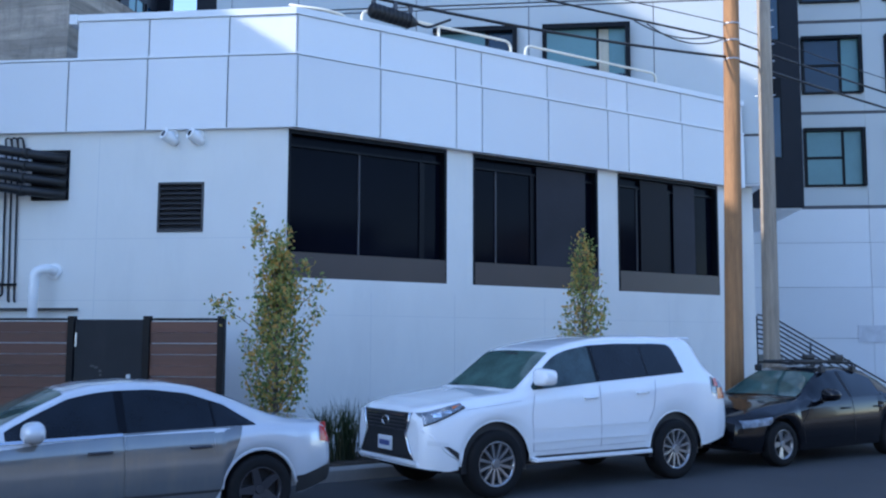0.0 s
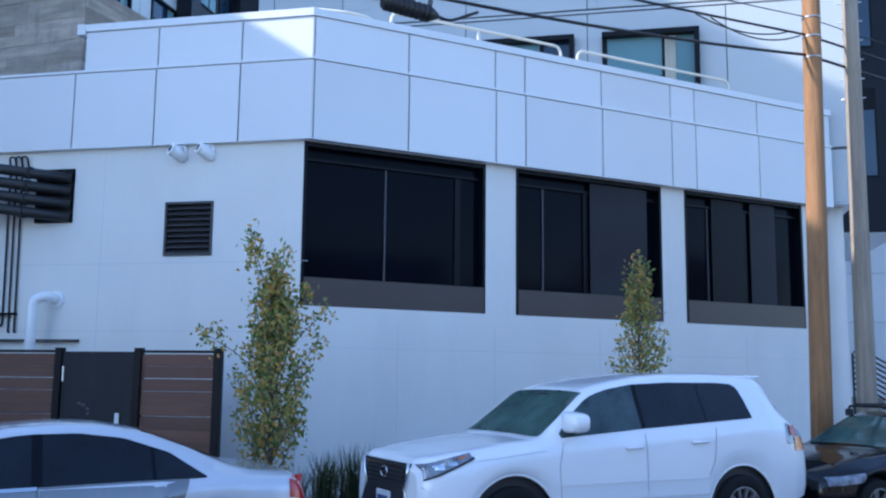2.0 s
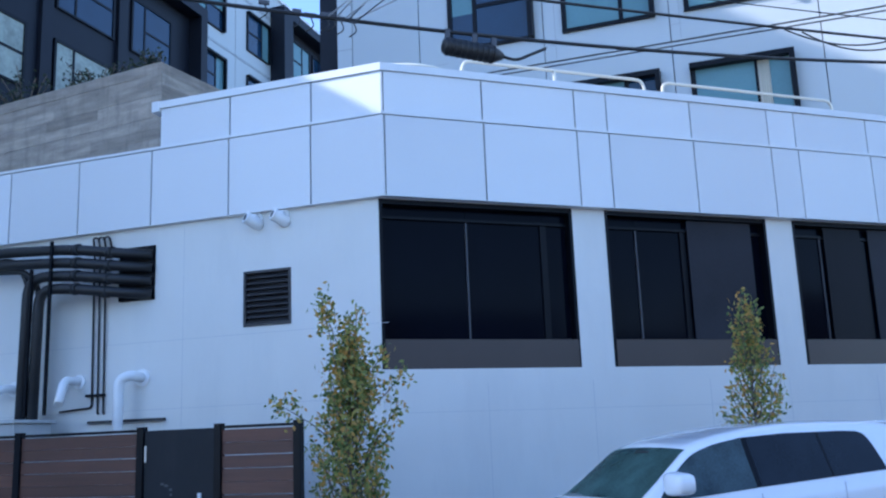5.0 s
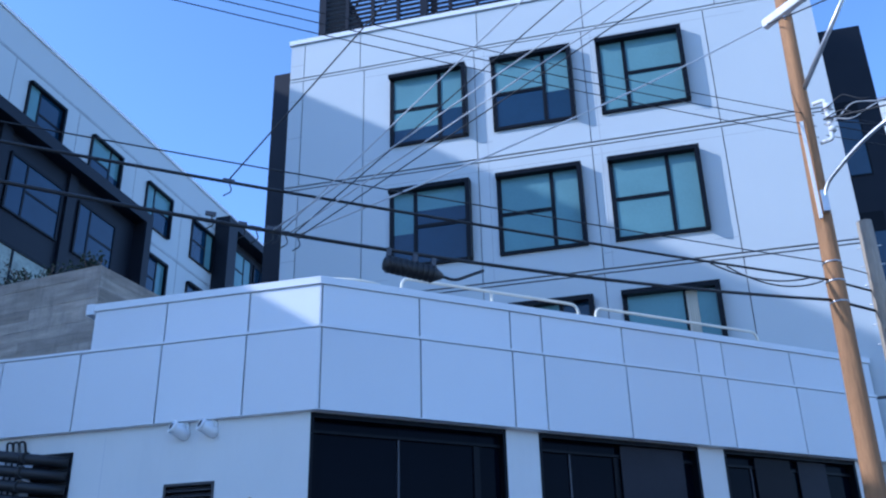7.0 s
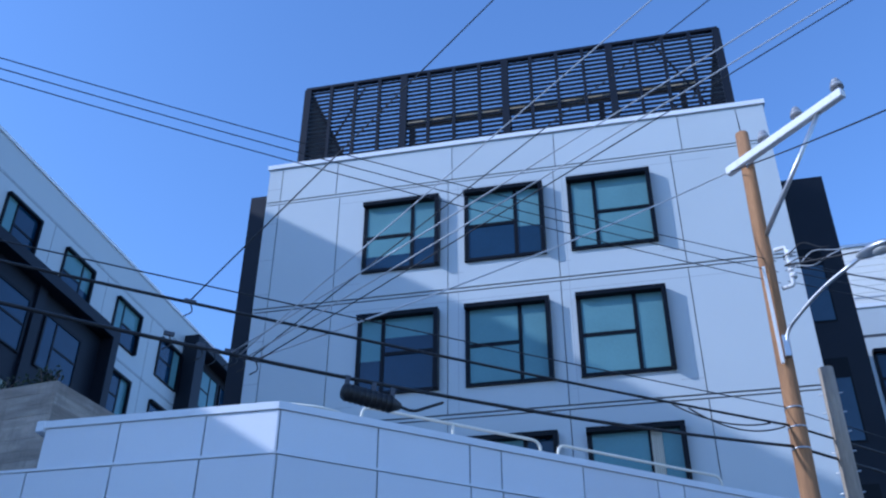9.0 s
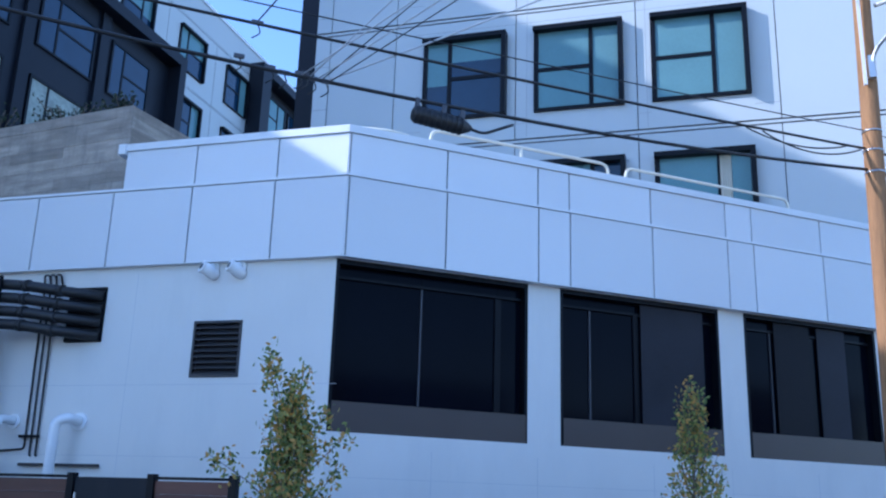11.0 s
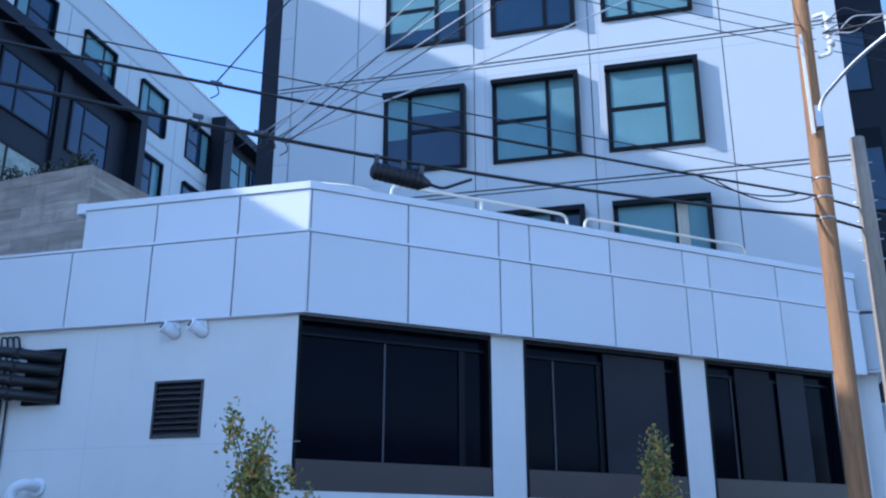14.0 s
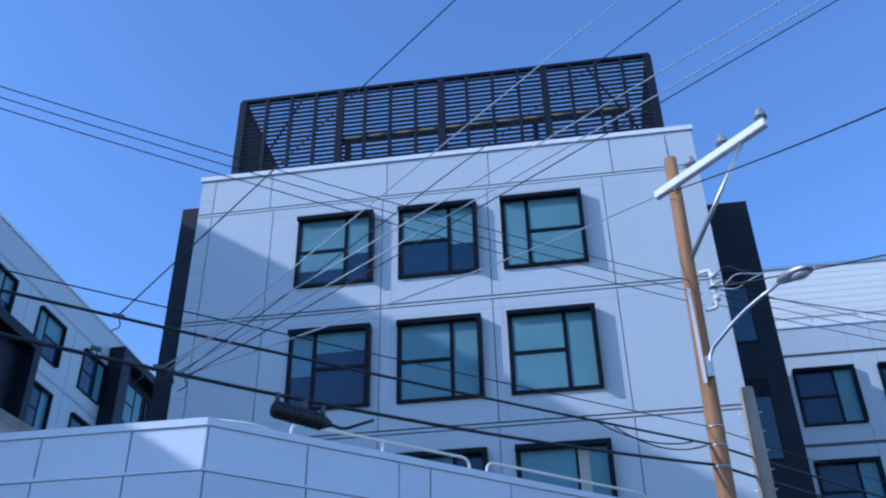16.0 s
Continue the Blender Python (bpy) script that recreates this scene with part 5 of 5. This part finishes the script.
part("spoiler", boxes((4.30, 4.52, -0.58, 0.58, 1.825, 1.855), bevel=0.012), M_WHITECAR, suv)
strip(S, 4.56, 4.86, lambda x: 1.10 - 0.1 * (x - 4.56), lambda x: min(1.52 - 1.1 * max(0, x - 4.62), lerp_table(S.crown, x) - 0.05), M_LAMP, suv, "tail_lamp", 0.008)
strip(S, 4.68, 4.88, 1.02, 1.17, M_AMBER, suv, "tail_lens", 0.011)
strip(S, 4.62, 4.72, 1.19, 1.30, M_RED, suv, "brake_lens", 0.011)
# nose: spindle grille, lamps, plate
part("headlamp", S.patch(0.03, 0.50, lambda x: 0.86 + 0.42 * (x - 0.03), lambda x: 0.985 + 0.24 * (x - 0.03), 0.008), M_LAMP, suv, "clear headlight")
for x in (0.12, 0.24):
    part("lamp_lens", S.patch(x, x + 0.085, 0.925 + 0.34 * (x - 0.05), 0.975 + 0.26 * (x - 0.05), 0.012, 6, 3), M_CHROME, suv)
part("lamp_rim", S.patch(0.03, 0.51, lambda x: 0.843 + 0.42 * (x - 0.03), lambda x: 0.863 + 0.42 * (x - 0.03), 0.011), M_TRIM, suv)
part("indicator", S.patch(0.37, 0.49, lambda x: 0.92 + 0.36 * (x - 0.05), lambda x: 0.975 + 0.24 * (x - 0.05), 0.012), M_AMBER, suv)
part("fog_lamp", S.patch(0.05, 0.27, lambda x: 0.645 - 0.10 * x, lambda x: 0.70 - 0.14 * x, 0.013), M_PLATE, suv, "chrome fog lamp strip")
part("fog_trim", S.patch(0.20, 0.40, lambda x: 0.62 - 0.85 * (x - 0.22), lambda x: 0.655 - 0.62 * (x - 0.22), 0.011), M_TRIM, suv)
part("bumper_crease", tube(bmesh.new(), [(x, -(S.side(x, z) + 0.002), z) for x, z in ((0.02, 0.80), (0.10, 0.74), (0.25, 0.56), (0.40, 0.47))], 0.012, 6), M_WHITECAR, suv)
bm = bmesh.new()
rows_ = []
for z, w in ((0.985, 0.53), (0.86, 0.51), (0.74, 0.45), (0.58, 0.53), (0.46, 0.62)):
    rows_.append([bm.verts.new((-0.012 + 0.06 * max(0, z - 0.9), y, z)) for y in (-w, w)] + [bm.verts.new((0.05, y, z)) for y in (-w, w)])
for a, b in zip(rows_, rows_[1:]):
    bm.faces.new((a[0], a[1], b[1], b[0]))
    bm.faces.new((a[0], b[0], b[2], a[2]))
    bm.faces.new((a[1], a[3], b[3], b[1]))
gr = part("grille", bm, M_TRIM, suv, "black spindle grille")
for sg in (-1, 1):
    part("surround", tube(bmesh.new(), [(-0.018 + 0.06 * max(0, z - 0.9), sg * w, z) for z, w in ((0.985, 0.53), (0.86, 0.51), (0.74, 0.45), (0.58, 0.53), (0.46, 0.62))], 0.016, 6), M_CHROME, gr)
for k in range(5):
    z = 0.78 + 0.042 * k
    part("grille_bar", boxes((-0.03, -0.004, -0.44, 0.44, z - 0.008, z + 0.008)), M_CHROME if k == 4 else M_RIMDARK, gr)
bm = bmesh.new()
tube(bm, [(-0.028, 0.075 * math.cos(6.2832 * k / 16), 0.87 + 0.055 * math.sin(6.2832 * k / 16)) for k in range(17)], 0.009, 6)
part("badge", bm, M_CHROME, gr)
pl = part("number_plate", boxes((-0.04, -0.02, -0.16, 0.16, 0.53, 0.69), bevel=0.004), M_PLATE, suv)
part("plate_bar", boxes((-0.043, -0.041, -0.12, 0.12, 0.58, 0.64)), M_PLATEBAR, pl)
part("bumper_lip", boxes((-0.015, 0.3, -0.70, 0.70, 0.385, 0.45), bevel=0.02), M_WHITECAR, suv)
part("bumper_apron", boxes((0.22, 0.40, -0.62, 0.62, 0.29, 0.384), bevel=0.02), M_RUBBER, suv)
bm = boxes((1.84, 1.88, -0.12, 0.12, 1.585, 1.65), bevel=0.01)
part("interior_mirror", bm, M_TRIM, suv)


# saloon cars share a form
def saloon(m, paint, label, length, half, wheels, r, rim, spokes, pair, height, colour_trim):
    car = thing("saloon_car", m, label, "car")
    k = length / 4.9
    h = height / 1.44
    T = lambda tab: [(x * k, z * h) for x, z in tab]
    S = Shell(length,
              half=[(0, half * 0.62), (0.06, half * 0.76), (0.25, half * 0.90), (0.6, half * 0.985), (1.0, half), (length - 0.9, half), (length - 0.35, half * 0.94), (length - 0.1, half * 0.84), (length, half * 0.70)],
              bottom=T([(0, 0.30), (0.4, 0.22), (1.4, 0.21), (3.6, 0.22), (4.5, 0.28), (4.9, 0.38)]),
              belt=T([(0, 0.62), (0.3, 0.70), (1.2, 0.86), (1.6, 0.915), (3.4, 0.96), (4.2, 0.97), (4.75, 0.95), (4.9, 0.80)]),
              crown=T([(0, 0.66), (0.08, 0.74), (0.4, 0.83), (0.9, 0.91), (1.42, 0.965), (1.6, 1.03), (1.95, 1.22), (2.25, 1.36), (2.5, 1.415), (2.85, 1.44), (3.2, 1.425), (3.55, 1.365), (3.9, 1.23), (4.2, 1.09), (4.4, 1.03), (4.75, 1.0), (4.86, 0.92), (4.9, 0.82)]),
              roof=[(0, half * 0.5), (0.3, half * 0.72), (1.4 * k, half * 0.82), (1.6 * k, half * 0.80), (2.3 * k, half * 0.64), (3.2 * k, half * 0.62), (4.2 * k, half * 0.72), (4.5 * k, half * 0.76), (length, half * 0.62)],
              wheels=[(w, r) for w in wheels], arch=r + 0.055)
    part("body", S.body(), paint, car)
    underside(S, car, half, 0.2)
    for x in wheels:
        wheel(car, x, -half + 0.015, r, 0.22, spokes, rim, pair)
        wheel(car, x, half - 0.235, r, 0.22, spokes, rim, pair)
        part("wheel_well", boxes((x - r - 0.05, x + r + 0.05, -half + 0.16, half - 0.16, 0.25, 0.66)), M_TRIM, car)
    part("windscreen", S.screen(1.50 * k, 2.22 * k, half * 0.74, half * 0.60), M_SCREENGLASS, car)
    part("rear_window", S.screen(3.50 * k, 4.20 * k, half * 0.58, half * 0.66), M_CARGLASS, car)
    bz = lambda x: lerp_table(S.belt, x) + 0.02
    tz = lambda x: max(bz(x) + 0.004, min(lerp_table(T([(1.62, 0.95), (1.95, 1.17), (2.25, 1.295), (2.6, 1.35), (3.0, 1.355), (3.35, 1.31), (3.7, 1.19), (3.98, 1.0)]), x), lerp_table(S.crown, x) - 0.075))
    part("front_window", S.patch(1.72 * k, 2.66 * k, bz, tz), M_CARGLASS, car)
    part("rear_side_window", S.patch(2.74 * k, 3.55 * k, bz, tz), M_CARGLASS, car)
    part("quarter_window", S.patch(3.58 * k, 3.98 * k, bz, tz), M_CARGLASS, car)
    strip(S, 2.66 * k, 2.74 * k, bz, tz, M_BLACK, car, "pillar_trim", 0.005)
    strip(S, 3.55 * k, 3.58 * k, bz, tz, M_BLACK, car, "pillar_trim", 0.006)
    strip(S, 1.66 * k, 2.70 * k, lambda x: bz(x) - 0.022, lambda x: bz(x) + 0.004, colour_trim, car, "window_trim", 0.008)
    a0 = wheels[0] + r + 0.12
    a1 = wheels[1] - r - 0.08
    seam(S, [(a0 + 0.05, 0.3), (a0, 0.6), (1.62 * k, 0.9 * h)], M_TRIM, car)
    seam(S, [(2.72 * k, 0.28), (2.70 * k, 0.95 * h)], M_TRIM, car)
    if paint is M_BLACKCAR:
        seam(S, [(a1, 0.32), (a1 + 0.12, 0.66), (3.62 * k, 0.8 * h), (3.66 * k, 0.97 * h)], M_TRIM, car)
    strip(S, a0, a1, 0.36 * h, 0.385 * h, M_TRIM if paint is not M_BLACKCAR else M_BLACKCAR, car, "side_moulding", 0.008)
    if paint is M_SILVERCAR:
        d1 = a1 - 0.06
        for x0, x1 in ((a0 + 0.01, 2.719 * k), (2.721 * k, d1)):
            part("door", S.patch(x0, x1, lambda x: S.low(x) + 0.04, lambda x: lerp_table(S.belt, x) + 0.018, 0.006, 16, 8), M_DOOR, car, "grey metallic door with tan ground reflection in its colour")
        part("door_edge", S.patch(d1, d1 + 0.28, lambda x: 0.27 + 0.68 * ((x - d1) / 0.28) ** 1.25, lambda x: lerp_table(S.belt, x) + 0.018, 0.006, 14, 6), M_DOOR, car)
        bm = bmesh.new()
        lip = [(wheels[1] + (r + 0.062) * math.cos(t), r + (r + 0.062) * math.sin(t)) for t in [math.pi * (0.03 + 0.94 * j / 18) for j in range(19)]]
        part("arch_lip", tube(bm, [(x, -(S.side(x, z) - 0.004), z) for x, z in lip], 0.02, 8), paint, car)
    for x in (2.5 * k, 3.42 * k):
        handle(S, x, 0.80 * h, paint if paint is M_BLACKCAR else M_RIMDARK, car)
    mirror(S, 1.94 * k, 0.95 * h, paint, car, 0.8, 0.095)
    part("headlamp", S.patch(0.12, 0.62 * k, lambda x: 0.56 * h + 0.10 * x, lambda x: 0.66 * h + 0.12 * x, 0.008), M_LAMP, car, "clear headlight")
    part("tail_lamp", S.patch(length - 0.20, length - 0.01, lambda x: 0.74 * h + 0.25 * (length - 0.01 - x), lambda x: 0.955 * h, 0.008), M_RED, car, "red tail light")
    strip(S, max(length - 0.62, wheels[1] + r + 0.06), length - 0.02, lambda x: S.low(x) + 0.005, lambda x: S.low(x) + 0.17, M_TRIM, car, "bumper_skirt", 0.006)
    gr = part("grille", boxes((-0.03, 0.06, -0.34, 0.34, 0.42 * h, 0.62 * h), bevel=0.02), M_TRIM, car)
    for j in range(7):
        part("grille_bar", boxes((-0.04, -0.028, -0.3 + j * 0.1 - 0.008, -0.3 + j * 0.1 + 0.008, 0.44 * h, 0.60 * h)), M_CHROME, gr)
    return car, S


silver, SS = saloon(on_street(-6.98, 0.97, 0, 0), M_SILVERCAR, "silver saloon car with dark grey doors parked at kerb", 4.94, 0.95, (0.98, 4.06), 0.335, M_RIMDARK, 5, False, 1.41, M_CHROME)
black, SB = saloon(on_street(4.30, 0.92, 0, 0), M_BLACKCAR, "black saloon car with a roof rack parked at kerb", 4.53, 0.91, (0.80, 3.56), 0.32, M_ALLOY, 5, True, 1.42, M_BLACKCAR)
rack = thing("bicycle_roof_rack", black.matrix_basis.copy(), "black bicycle rack with two bars on car roof", "roof rack")
for x in (2.15, 2.95):
    part("bar", tube(bmesh.new(), bend([(x, -0.60, 1.36), (x, -0.60, 1.46), (x, 0.60, 1.46), (x, 0.60, 1.36)], 0.06), 0.018, 8), M_TRIM, rack)
    for sg in (-1, 1):
        part("foot", boxes((x - 0.05, x + 0.05, sg * 0.6 - 0.04, sg * 0.6 + 0.04, 1.32, 1.42), bevel=0.012), M_TRIM, rack)
for y in (-0.38, 0.15):
    part("tray", boxes((1.75, 3.2, y - 0.03, y + 0.03, 1.48, 1.51), bevel=0.008), M_TRIM, rack)
    part("clamp", boxes((2.75, 3.0, y - 0.05, y + 0.05, 1.51, 1.59), bevel=0.02), M_TRIM, rack)

# ---- houses behind the viewer that close the street ----
M_TANWALL = mat("tan_stucco", (0.42, 0.36, 0.28), 0.85, spread=0.15, scale=0.5, bump=0.1)
for k in range(6):
    w, h = 9.0, (6.5, 8.0, 5.8, 7.2, 6.2, 8.4)[k]
    hs = thing("street_house", STREETF @ pose(-26 + k * 11.0, -22, 0), "plain tan stucco house across the street", "house", "houses across the street")
    part("wall", boxes((0, w, -8, 0, 0, h)), M_TANWALL, hs)
    part("roof", boxes((-0.3, w + 0.3, -8.3, 0.3, h, h + 0.25)), M_ROOF, hs)
    for j in range(3):
        part("window", boxes((1.0 + j * 2.8, 2.4 + j * 2.8, 0.0, 0.03, h - 2.6, h - 1.0)), M_PANE, hs)
